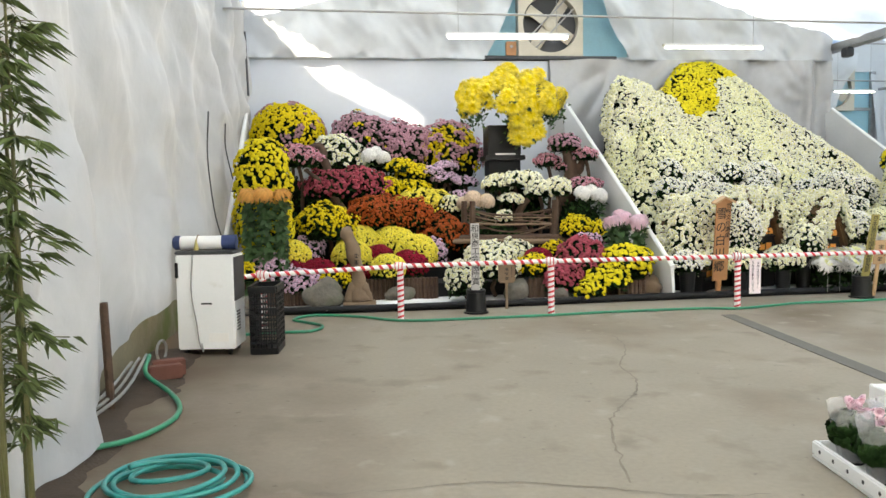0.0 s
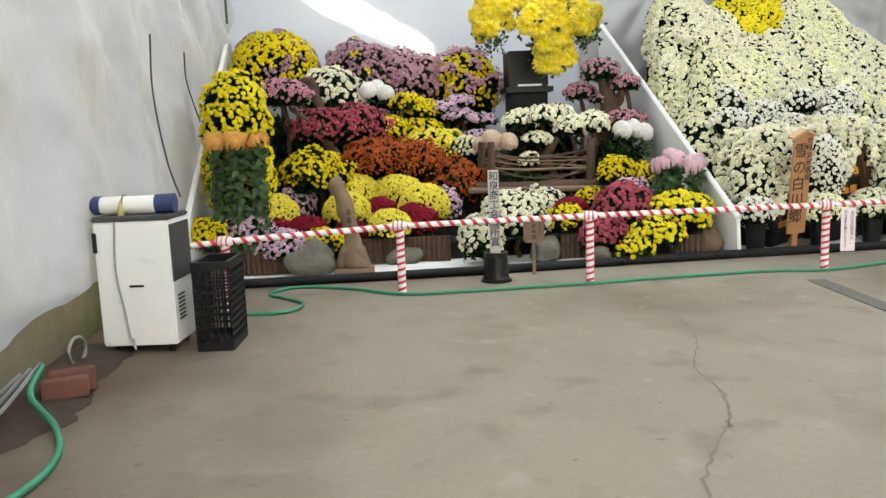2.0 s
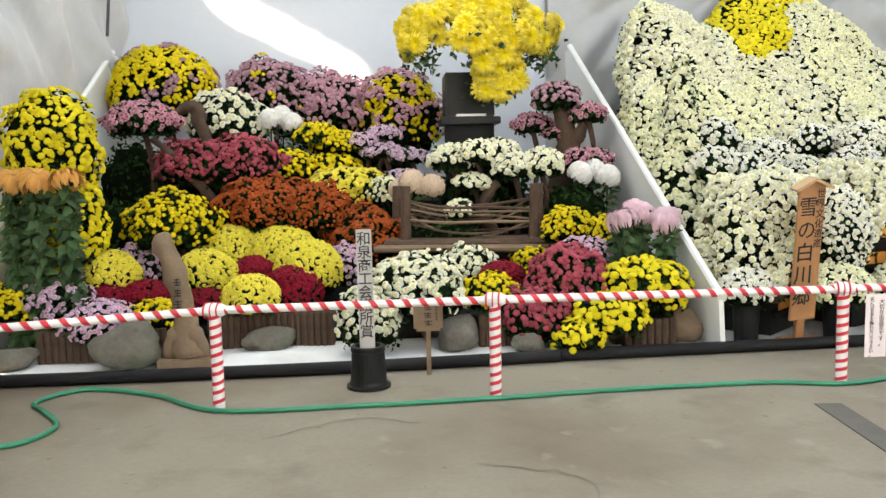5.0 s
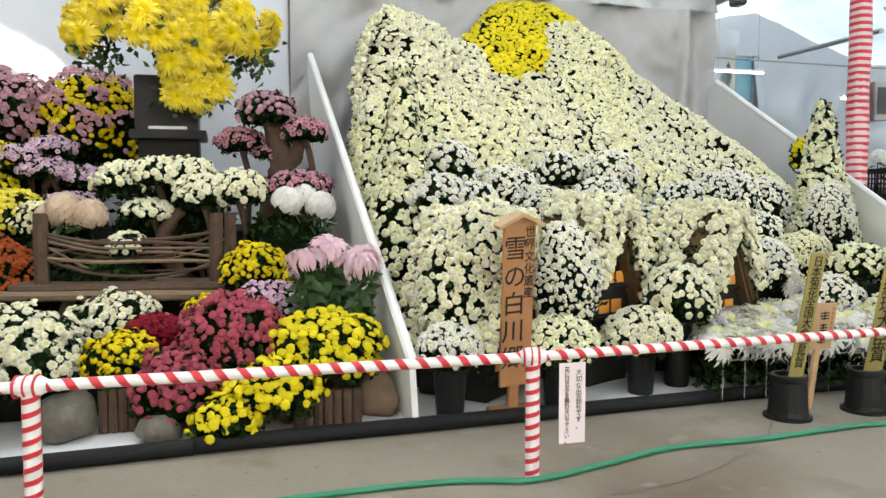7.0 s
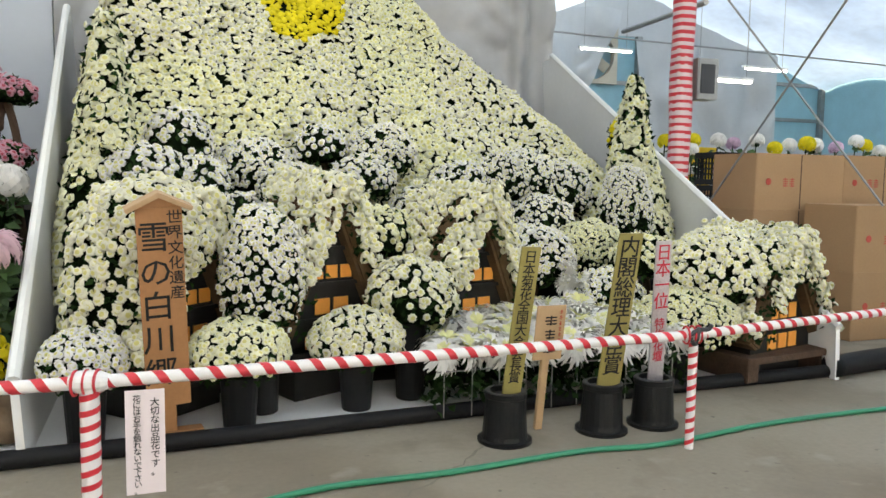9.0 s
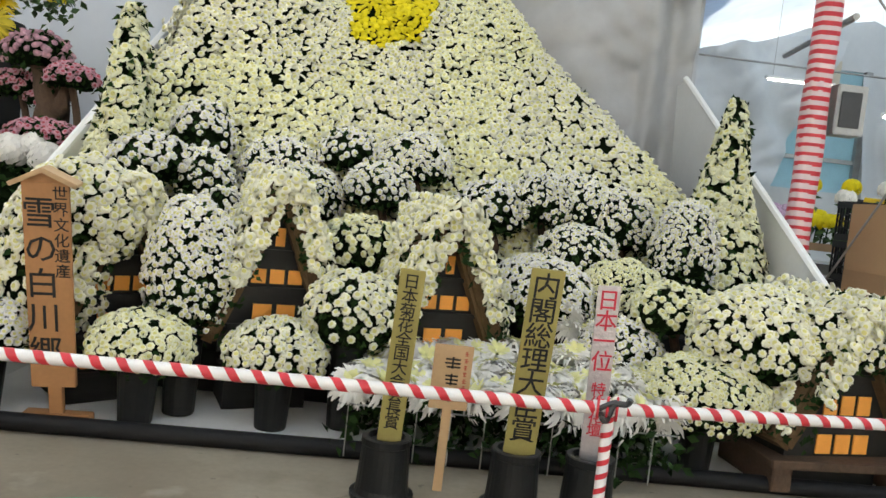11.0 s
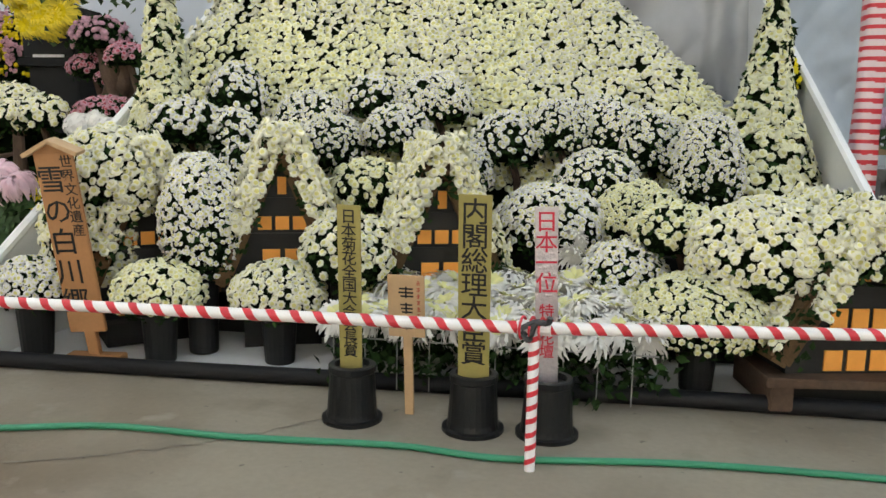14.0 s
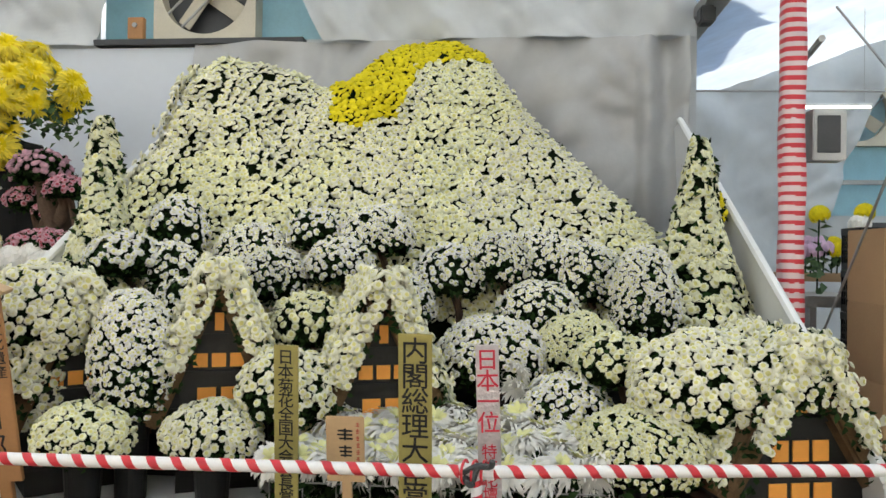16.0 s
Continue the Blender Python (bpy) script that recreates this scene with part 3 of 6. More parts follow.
tagged(part("wall_bay_side", a_box((7.36, BACK + 0.1, 0), (7.46, 12.6, 6.0)), SHEET), "white sheet wall beside the displays", "wall", kind="structure")
for i, (x0, x1) in enumerate(((10.9, 13.3), (16.8, 19.0))):
    tagged(part(f"window_{i + 1}", a_box((x0, 12.64, 2.4), (x1, 12.66, 4.9)), GLASS_BLUE), "pale blue translucent glazing", "window", kind="structure")
tagged(part("window_3", a_box((19.04, -12, 2.3), (19.06, 13, 4.4)), GLASS_BLUE), "pale blue translucent strip glazing", "window", kind="structure")
for i, (x0, x1, z) in enumerate(((16.8, 19, 3.1), (16.8, 19, 4.0), (10.9, 13.3, 3.0), (10.9, 13.3, 3.75))):
    tagged(part("window_bar", a_box((x0, 12.52, z), (x1, 12.6, z + 0.09), 0.008), METAL), "grey steel window bar", "window bar", kind="structure")
for x in (16.85, 18.95, 10.95, 13.25):
    tagged(part("window_post", a_box((x - 0.07, 12.48, 0), (x + 0.07, 12.6, 4.9), 0.008), METAL), "grey steel window post", "post", kind="structure")
# far curtain, sweeping down beside the fan
def far_curtain(u, v):
    x = 13.0 + 4.2 * u
    z = 0.9 + 3.9 * v
    return (x + 0.5 * (1 - u) * (1 - v), 12.4 - 0.14 * math.sin(x * 4.5 + nz(x, z) * 2) - 0.1 * nz(x, z), z)


sheet_grid(far_curtain, 60, 30, SHEET, "far_curtain_east", "pale translucent curtain of plastic sheet")
def far_curtain_swept(u, v):
    z = 0.9 + 4.5 * v
    edge = 11.0 + 0.42 * max(0.0, z - 1.6)
    x = 7.5 + (edge - 7.5) * u
    return (x, 12.3 - 0.16 * math.sin(x * 3.2 + z * 1.2 + 2 * nz(x, z)) - 0.2 * nz(x * 0.8 + z, z * 0.8 - x * 0.6) - 0.1 * abs(nz(x * 2 - z * 2, z + x)), z)


sheet_grid(far_curtain_swept, 80, 60, SHEET, "far_curtain_west", "pale translucent curtain of plastic sheet drawn aside")
# gutter between the spans and tie wires
tagged(part("gutter", a_box((7.38, -12, 4.2), (7.62, 12.6, 4.34), 0.01), METAL), "grey steel gutter beam between the roof spans", "beam", kind="structure")
for y in (-6.0, -1.5, 3.0):
    tagged(part("tie_bar", tube([(-4.5, y, 4.22), (7.45, y, 4.12)], 0.017, 6), METAL), "thin grey steel tie bar under the roof", "tie bar", kind="structure")
for y in (0.5, 5.0, 9.5):
    tagged(part("tie_bar", tube([(7.5, y, 4.2), (19, y, 4.1)], 0.017, 6), METAL), "thin grey steel tie bar under the roof", "tie bar", kind="structure")
tagged(part("corner_post", tube([(-4.22, 5.75, 0.0), (-4.3, 5.8, 4.9)], 0.035, 8), METAL), "grey steel corner pipe", "post", kind="structure")

# floor strip and cracks
tagged(part("floor_joint", a_box((-0.08, -2.6, 0.0), (0.08, 1.6, 0.006), 0.0, pose(1.82, -2.0, 0, 0, 0, -6.0)), STRIP), "dark filled strip in the concrete floor", "floor joint", kind="structure")


def crack(pts, w, name="crack"):
    line = smooth_line([(x, y, 0) for x, y in pts], 7)
    v, f = [], []
    for i, p in enumerate(line):
        k = w * (0.5 + abs(nz(i * 0.6, pts[0][0])) * 1.6)
        jx, jy = 0.035 * nz(i * 0.9, 5), 0.035 * nz(i * 0.9, 8)
        d = (line[min(i + 1, len(line) - 1)] - line[max(i - 1, 0)]).normalized()
        s = Vector((-d.y, d.x, 0)) * k
        v += [(p.x - s.x + jx, p.y - s.y + jy, 0.004), (p.x + s.x + jx, p.y + s.y + jy, 0.004)]
        if i:
            b = 2 * i
            f.append((b - 2, b - 1, b + 1, b))
    tagged(part(name, mesh_of(name, v, f, CRACK), None), "thin irregular crack in the concrete", "crack", kind="structure")


crack([(-0.25, -1.1), (0.2, -1.3), (0.24, -1.61), (0.12, -2.1), (-0.14, -2.67), (-0.18, -3.1), (-0.32, -3.48), (-0.5, -3.75), (-0.72, -4.1), (-0.88, -4.61), (-1.0, -5.15)], 0.008)
crack([(-2.78, -5.03), (-2.15, -5.05), (-1.7, -5.02), (-1.17, -5.18), (-0.83, -5.33), (-0.4, -5.4)], 0.005)
crack([(2.3, -0.35), (3.04, -0.24), (3.56, 0.0), (3.91, 0.23), (4.25, 0.56)], 0.007)
crack([(-1.4, -0.6), (-0.9, -0.3), (-0.5, -0.45)], 0.006)

# raised display ground, cloth and black pipe edge
def display_cloth(u, v):
    x = -4.0 + 11.35 * u
    front = 0.77 + 0.37 * min(1.0, max(0.0, (x + 1.5) / 7.5))
    y = front + (5.88 - front) * v
    return (x, y, 0.022 + 0.012 * nz(x * 2, y * 2) + (0.05 * max(0, nz(x * 0.9, 3.3)) * max(0, 1 - abs(v - 0.1) * 6)))


sheet_grid(display_cloth, 130, 50, CLOTH, "display_ground", "white cloth laid over the display ground")


def pipe_line(pts, r, name, label, cat):
    return tagged(part(name, tube(smooth_line(pts, 8), r, 12), BLACK_PIPE, smooth=True), label, cat)


pipe_line([(-4.0, 0.76, 0.047), (-2.75, 0.74, 0.047), (-1.0, 0.77, 0.047), (0.35, 0.85, 0.047), (0.62, 0.87, 0.047)], 0.047, "edging_pipe", "black plastic pipe edging the flower display", "pipe")
pipe_line([(0.6, 0.88, 0.05), (2.1, 0.94, 0.048), (3.5, 1.0, 0.047), (5.0, 1.07, 0.047), (6.2, 1.12, 0.048), (7.4, 1.14, 0.048)], 0.048, "edging_pipe", "black plastic pipe edging the flower display", "pipe")
pipe_line([(7.3, 1.1, 0.085), (7.9, 1.2, 0.085), (8.8, 1.26, 0.085), (9.8, 1.26, 0.085)], 0.085, "edging_pipe", "thicker black ribbed pipe lying on the floor", "pipe")


def side_panel(x, lean, y0, y1, z0, z1, label):
    """Thin triangular side wall of a bay, sloping down to the front."""
    root = thing("side_panel", label, "panel", "bay side panels")
    bm = bmesh.new()
    prof = [(y0, 0.0), (y1, 0.0), (y1, z1), (y1 - 0.25, z1 + 0.02), (y0 + 0.05, z0 + 0.05), (y0, z0)]
    a = [bm.verts.new((x - 0.02 + lean * z, y, z)) for y, z in prof]
    b = [bm.verts.new((x + 0.02 + lean * z, y, z)) for y, z in prof]
    bm.faces.new(a)
    bm.faces.new(b[::-1])
    for i in range(len(prof)):
        j = (i + 1) % len(prof)
        bm.faces.new((a[i], a[j], b[j], b[i]))
    part("sheet_face", bm, PANEL, root)
    part("top_rail", tube([(x + lean * z0, y0 - 0.01, z0 + 0.02), (x + lean * z1, y1 - 0.2, z1 + 0.05)], 0.035, 8), PANEL, root, "rolled white top edge")
    return root


side_panel(-3.92, -0.045, 0.93, 5.4, 0.45, 3.0, "white wrapped sloping side panel of the flower bay")
side_panel(1.93, -0.06, 0.93, 5.45, 0.42, 3.02, "white wrapped sloping panel dividing the flower bays")
side_panel(7.32, -0.055, 1.05, 5.6, 0.38, 2.95, "white wrapped sloping side panel of the white display")

# dark staging under the coloured flowers and the white mountain
def staging(x0, x1, steps, name):
    root = thing(name, "dark cloth covered stepped staging under the plants", "staging")
    for y0, y1, z in steps:
        part("step", a_box((x0, y0, 0.03), (x1, y1, z), 0.01), DARK, root)


TIERS = [(1.75, 2.35, 0.22), (2.35, 3.05, 0.42), (3.05, 3.85, 0.75), (3.85, 5.8, 1.15)]
staging(-3.85, 1.75, TIERS, "flower_staging")
TIERS_R = [(1.9, 2.45, 0.3), (2.45, 2.95, 0.6), (2.95, 3.3, 0.85)]
staging(2.1, 7.05, TIERS_R, "flower_staging")


def tier(y, tiers):
    z = 0.03
    for y0, y1, h in tiers:
        if y >= y0:
            z = h
    return z


# ---- striped rail ----
def striped_tube(p0, p1, r, pitch, red, root, n=12, step=0.012):
    """Pipe in white tape, wound with a raised spiral of red tape, under root."""
    p0, p1 = Vector(p0), Vector(p1)
    d = p1 - p0
    ln = d.length
    d.normalize()
    a = d.orthogonal().normalized()
    b = d.cross(a)

    def ring(s, k, rad):
        t = 2 * math.pi * k / n
        return p0 + d * s + (a * math.cos(t) + b * math.sin(t)) * rad * (1 + 0.04 * nz(s * 25, k))

    m = max(2, int(ln / 0.05))
    v = [ring(ln * i / m, k, r) for i in range(m + 1) for k in range(n)]
    f = [(i * n + k, i * n + (k + 1) % n, (i + 1) * n + (k + 1) % n, (i + 1) * n + k) for i in range(m) for k in range(n)]
    part("pipe", mesh_of("pipe", v, f, WHITE, smooth=True), None, root, "pipe wound in white tape")
    v, f = [], []
    turns = int(ln / pitch * n)
    for i in range(turns + 1):
        s, w = i * pitch / n, pitch * red
        for q in (0.0, w):
            v.append(ring(min(s + q + 0.004 * nz(i * 0.3, ln), ln), i, r * 1.035 + 0.0006))
        if i:
            f.append((2 * i - 2, 2 * i - 1, 2 * i + 1, 2 * i))
    part("red_tape", mesh_of("red_tape", v, f, RED, smooth=True), None, root, "spiral of red tape")


def rail_post(x, y, h, r=0.026):
    root = thing("barrier_post", "barrier post wound with red and white tape", "barrier post", "barrier posts", at=(x, y, 0))
    striped_tube((0, 0, 0), (0, 0, h), r, 0.06, 0.40, root)
    bind = part("binding", tube(smooth_line([(-0.07, 0, h), (-0.03, -0.004, h + 0.004), (0.03, 0.004, h), (0.07, 0, h)], 4), [0.029, 0.034, 0.04, 0.043, 0.045, 0.046, 0.045, 0.046, 0.044, 0.043, 0.038, 0.033, 0.029] if r > 0.03 else 0.031, 12), WHITE, root, "crumpled white tape binding")
    for k in range(3):
        part("red_tape", tube([(-0.05 + 0.04 * k + 0.012 * math.sin(t), 0.047 * math.sin(t), h + 0.047 * math.cos(t)) for t in np.linspace(0, 6.28, 15)], 0.006, 5), RED, root)
    return root


POSTS = [(-3.29, -0.25, 0.60), (-1.77, 0.04, 0.63), (0.0, 0.0, 0.645), (2.32, 0.0, 0.64), (5.285, 0.16, 0.632), (8.2, 0.6, 0.64)]
for x, y, h in POSTS:
    rail_post(x, y, h, 0.024 if x > 5 else 0.037)
ENDS = [(-3.95, -0.4, 0.57)] + POSTS
for (x0, y0, z0), (x1, y1, z1) in zip(ENDS, ENDS[1:]):
    rail = thing("barrier_rail", "slim rail wound with red and white tape", "barrier rail", "barrier rails")
    striped_tube((x0, y0, z0), (x1, y1, z1), 0.026, 0.105, 0.38, rail)
part("black_tie", tube(smooth_line([(5.23, 0.13, 0.634), (5.285, 0.125, 0.666), (5.32, 0.17, 0.652), (5.285, 0.195, 0.604), (5.24, 0.125, 0.616), (5.265, 0.118, 0.589), (5.29, 0.122, 0.659), (5.34, 0.11, 0.669), (5.35, 0.1, 0.694)], 5), 0.013, 6), GREY_PLASTIC)
tagged(bpy.data.objects["black_tie"], "black knotted cord on the barrier post", "cord")
tagged(part("black_tie", tube([(-1.37, 0.03, 0.632), (-1.22, 0.025, 0.634)], 0.023, 8), GREY_PLASTIC), "black tape joining two rail lengths", "tape")

# hoses
HOSE_LINE = [(-4.0, -0.68), (-3.15, -0.56), (-2.77, -0.54), (-2.66, -0.25), (-2.85, 0.05), (-3.01, 0.28), (-2.78, 0.55), (-2.25, 0.33), (-1.75, -0.07), (-0.92, -0.09), (0.0, -0.05), (0.74, 0.02), (1.81, 0.05), (2.3, -0.05), (2.76, 0.06), (3.28, 0.2), (3.9, 0.2), (4.67, 0.26), (5.16, 0.22), (5.95, 0.33), (6.8, 0.35), (8.0, 0.3), (9.5, 0.15), (12, -0.5)]
tagged(part("garden_hose", tube(smooth_line([(x, y, 0.016) for x, y in HOSE_LINE], 10), 0.016, 8), HOSE, smooth=True), "long green garden hose lying along the floor", "hose")
coil = []
for i in range(150):
    a = i * 0.23
    rr = 0.36 + 0.06 * math.sin(a * 0.37) - 0.001 * i
    coil.append((-3.25 + rr * math.cos(a) * (1 + 0.08 * nz(i * 0.1, 1)), -4.87 + rr * 0.85 * math.sin(a), 0.016 + 0.09 * (i / 150) + 0.012 * math.sin(a * 1.3)))
tagged(part("hose_coil", tube(coil, 0.014, 7), TEAL, smooth=True), "loose coil of teal garden hose on the floor", "hose")
tagged(part("garden_hose", tube(smooth_line([(-3.95, -2.45, 0.2), (-3.9, -2.75, 0.12), (-3.66, -3.05, 0.04), (-3.52, -3.4, 0.02), (-3.52, -3.75, 0.02), (-3.66, -4.1, 0.03), (-3.85, -4.3, 0.05)], 8), 0.018, 8), HOSE, smooth=True), "green hose looping out of the wall gutter", "hose")
for k, x in enumerate((-4.1, -4.04, -3.98)):
    tagged(part("conduit", tube(smooth_line([(x, -2.4, 0.14 + 0.03 * k), (x + 0.05, -3.3, 0.1), (x - 0.02, -4.5, 0.08 + 0.02 * k)], 6), 0.012, 6), METAL), "thin grey pipe lying along the footing", "conduit", "conduits")
tagged(part("hose_joint", tube([(-3.94, -4.37, 0.06), (-3.83, -4.28, 0.05)], 0.028, 10), WHITE), "white plastic hose connector", "connector")
for y in (-3.35, -4.6):
    tagged(part("sheet_stake", tube([(-3.98, y, 0.0), (-4.0, y, 0.75)], 0.028, 8), BARK), "dark wooden stake behind the sheet", "stake", "stakes")
bk = thing("brick_pair", "two red bricks stacked in the gutter corner", "brick", at=(-3.83, -2.45, 0.02), rz=20)
part("brick", a_box((-0.13, -0.1, 0), (0.12, 0.0, 0.11), 0.008), BRICK, bk)
part("brick", a_box((-0.09, 0.005, 0), (0.16, 0.11, 0.13), 0.008), BRICK, bk)

# overhead tubes
def fluorescent(x0, x1, y, z, dy=0.0, lamps=1):
    root = thing("fluorescent_light", "slim white fluorescent batten hung below the roof", "ceiling light", "fluorescent lights", at=((x0 + x1) / 2, y, z))
    ln = (x1 - x0) / 2
    part("housing", a_box((-ln, -0.05, 0.02), (ln, 0.05, 0.06), 0.006), APPLIANCE, root)
    for k in range(lamps):
        part("tube", tube([(-ln + 0.03, -0.03 + 0.06 * k, 0), (ln - 0.03, -0.03 + 0.06 * k, 0)], 0.016, 8), TUBE, root)
    for s in (-1, 1):
        part("hanger", tube([(s * ln * 0.8, 0, 0.06), (s * ln * 0.8, 0, 6.1 - z)], 0.004, 5), METAL, root)


fluorescent(-0.94, 0.82, 2.0, 3.63, lamps=2)
fluorescent(2.64, 4.32, 3.0, 3.70)
fluorescent(9.6, 10.7, 9.0, 3.82)
fluorescent(9.75, 10.8, 6.0, 2.95, lamps=2)
fluorescent(11.5, 12.4, 7.0, 3.33)


def wall_fan(x0, x1, y, z0, rz=0):
    """Square extractor fan with a round opening, blades and a guard."""
    w = x1 - x0
    root = thing("wall_fan", "large square extractor fan with a cream housing", "fan", "wall fans", at=((x0 + x1) / 2, y, z0), rz=rz)
    bm = bmesh.new()
    n, r = 40, w * 0.43
    inn = [bm.verts.new((r * math.cos(2 * math.pi * i / n), 0, w / 2 + r * math.sin(2 * math.pi * i / n))) for i in range(n)]
    inb = [bm.verts.new((v.co.x, 0.25, v.co.z)) for v in inn]
    out = []
    for i in range(n):
        a = 2 * math.pi * i / n
        k = (w / 2) / max(abs(math.cos(a)), abs(math.sin(a)))
        out.append(bm.verts.new((k * math.cos(a), 0, w / 2 + k * math.sin(a))))
    outb = [bm.verts.new((v.co.x, 0.25, v.co.z)) for v in out]
    for i in range(n):
        j = (i + 1) % n
        for q in ((inn[i], inn[j], out[j], out[i]), (inn[i], inn[j], inb[j], inb[i]), (out[i], out[j], outb[j], outb[i])):
            bm.faces.new(q)
    part("housing", bm, CREAM, root)
    part("back_mesh", a_box((-r, 0.2, w / 2 - r), (r, 0.21, w / 2 + r)), GREY_PLASTIC, root)
    part("hub", lathe([(0.1 * w, 0), (0.1 * w, 0.08), (0.06 * w, 0.1)], 16), CREAM, root).matrix_local = pose(0, 0.14, w / 2, 90)
    for k in range(4):
        b = part("blade", a_box((0.06, -0.01, -0.09 * w), (r * 0.94, 0.01, 0.09 * w), 0.006), CREAM, root)
        b.matrix_local = pose(0, 0.1, w / 2) @ pose(0, 0, 0, 0, 90 * k + 35, 0) @ pose(0, 0, 0, 22, 0, 0)
    for dx in (-0.12, 0.12):
        g = part("guard_bar", tube([(-r, 0, 0), (r, 0, 0)], 0.016, 6), METAL, root)
        g.matrix_local = pose(0, 0.02, w / 2) @ pose(0, 0, 0, 0, -45, 0) @ pose(0, 0, dx)
    return root


wall_fan(0.99, 2.27, BACK - 0.02, 4.07)
wall_fan(11.35, 12.65, 12.5, 3.75)
ob = thing("fan_switch", "brown wooden switch box beside the fan", "switch box", at=(0.82, BACK - 0.1, 4.08))
part("case", a_box((-0.1, -0.04, 0), (0.1, 0.04, 0.26), 0.008), WOOD, ob)
part("knob", lathe([(0.03, 0), (0.03, 0.02)], 12), METAL, ob).matrix_local = pose(0, -0.045, 0.16, 90)


# ---- writing ----
def writing(text, size, mat, parent, at, vertical=True, name="lettering", rz=0.0, spacing=1.0):
    """Text as a thin mesh on a face that looks towards -y."""
    cu = bpy.data.curves.new("text", "FONT")
    cu.body = "\n".join(text) if vertical else text
    cu.size, cu.extrude, cu.align_x, cu.align_y = size, 0.0008, "CENTER", "TOP"
    cu.space_line = spacing
    cu.offset = size * 0.006
    cu.resolution_u = 2
    tmp = new("text", cu)
    dg = bpy.context.evaluated_depsgraph_get()
    me = bpy.data.meshes.new_from_object(tmp.evaluated_get(dg))
    bpy.data.objects.remove(tmp)
    me.materials.clear()
    me.materials.append(mat)
    ob = part(name, me, None, parent)
    ob.matrix_local = pose(*at, 90, 0, rz)
    return ob


def bars(parent, x, z0, z1, w, mat, y, n=5, name="lettering"):
    """Writing that cannot be read: a column of small strokes."""
    bm = bmesh.new()
    rng = random.Random(int(x * 1000 + z0 * 77))
    h = (z1 - z0) / n
    for i in range(n):
        z = z1 - h * (i + 0.85)
        for k in range(3):
            yy = z + h * 0.7 * (k + 0.2) / 3
            box(bm, (x - w * rng.uniform(0.3, 0.5), y - 0.0012, yy), (x + w * rng.uniform(0.3, 0.5), y, yy + h * 0.1))
        box(bm, (x - w * 0.06, y - 0.0014, z), (x + w * 0.06, y, z + h * 0.7))
    return part(name, bm, mat, parent)


def bucket(parent, name="pot", r=0.125, h=0.29):
    """Upturned black pot with a flange at the floor."""
    part(name, lathe([(r * 1.22, 0.0), (r * 1.22, 0.02), (r * 1.05, 0.024), (r, 0.05), (r * 0.9, h - 0.04), (r * 0.95, h - 0.035), (r * 0.95, h - 0.005), (r * 0.9, h), (r * 0.72, h), (r * 0.7, h - 0.03), (0.02, h - 0.03)], 28), BLACK_POT, parent, "upturned black plastic pot", smooth=False)


def award_sign(x, y, top, w, text, mat, ink, size, label, lean=0.0, back=0.0, second=None, spacing=1.0):
    root = thing("award_sign", label, "sign", "award signs", at=(x, y, 0))
    bucket(root)
    board = part("board", a_box((-w / 2, -0.006, 0.24), (w / 2, 0.006, top), 0.002), mat, root)
    board.matrix_local = pose(0, 0, 0, back, lean, 0)
    writing(text, size, ink, board, (0, -0.0085, top - 0.02), spacing=spacing)
    if second:
        writing(second[0], second[1], ink, board, (0, -0.0085, second[2]), spacing=spacing)
    return root


award_sign(4.37, 0.58, 1.12, 0.112, "日本菊花全国大会会長賞", GOLD, INK, 0.075, "dull gold award board with black brush writing in a pot", lean=2.0, back=10, spacing=0.91)
award_sign(4.985, 0.57, 1.19, 0.15, "内閣総理大臣賞", GOLD, INK, 0.128, "wide dull gold award board with black writing in a pot", lean=0.6, back=10.5, spacing=0.91)
award_sign(5.345, 0.58, 1.12, 0.105, "日本一位", SILVER, RED_INK, 0.105, "silver foil award board with red writing in a black pot", lean=-2.0, back=5, second=("特作花壇", 0.072, 0.66), spacing=0.92)
award_sign(-0.83, 0.4, 1.09, 0.105, "和泉商工会議所賞", material("grey planed board", (0.50, 0.48, 0.45), rough=0.7, vary=0.08, bump=0.1), INK, 0.098, "grey wooden award board with black brush writing in a pot", lean=-0.3, spacing=0.93)

# the tall wooden title board
ws = thing("title_board", "tall orange cedar title board with a small roof, leaning slightly", "sign", at=(2.62, 1.09, 0.03), rz=6)
part("foot", a_box((-0.17, -0.05, 0), (0.17, 0.05, 0.045), 0.006), WOOD, ws)
part("stem", a_box((-0.035, -0.02, 0.04), (0.035, 0.02, 0.3), 0.004), WOOD, ws).matrix_local = pose(0, 0, 0, 9.5, -3.1, 0)
wb = part("board", a_box((-0.11, -0.014, 0.2), (0.11, 0.014, 1.28), 0.004), WOOD, ws)
wb.matrix_local = pose(0, -0.02, 0, 9.5, -3.1, 0)
for s in (-1, 1):
    part("roof_board", a_box((-0.005, -0.05, -0.012), (0.175, 0.05, 0.012), 0.003), PALE_WOOD, wb).matrix_local = pose(0, 0, 1.345, 0, 26 if s > 0 else 154, 0)
bm = bmesh.new()
vs = [bm.verts.new(p) for p in ((-0.11, -0.014, 1.279), (0.11, -0.014, 1.279), (0, -0.014, 1.335), (-0.11, 0.014, 1.279), (0.11, 0.014, 1.279), (0, 0.014, 1.335))]
for q in ((0, 1, 2), (5, 4, 3), (0, 3, 4, 1), (1, 4, 5, 2), (2, 5, 3, 0)):
    bm.faces.new([vs[k] for k in q])
part("gable", bm, WOOD, wb)
writing("雪の白川郷", 0.165, INK, wb, (-0.03, -0.0165, 1.2), spacing=1.1)
writing("世界文化遺産", 0.076, INK, wb, (0.07, -0.0165, 1.26), spacing=1.04)

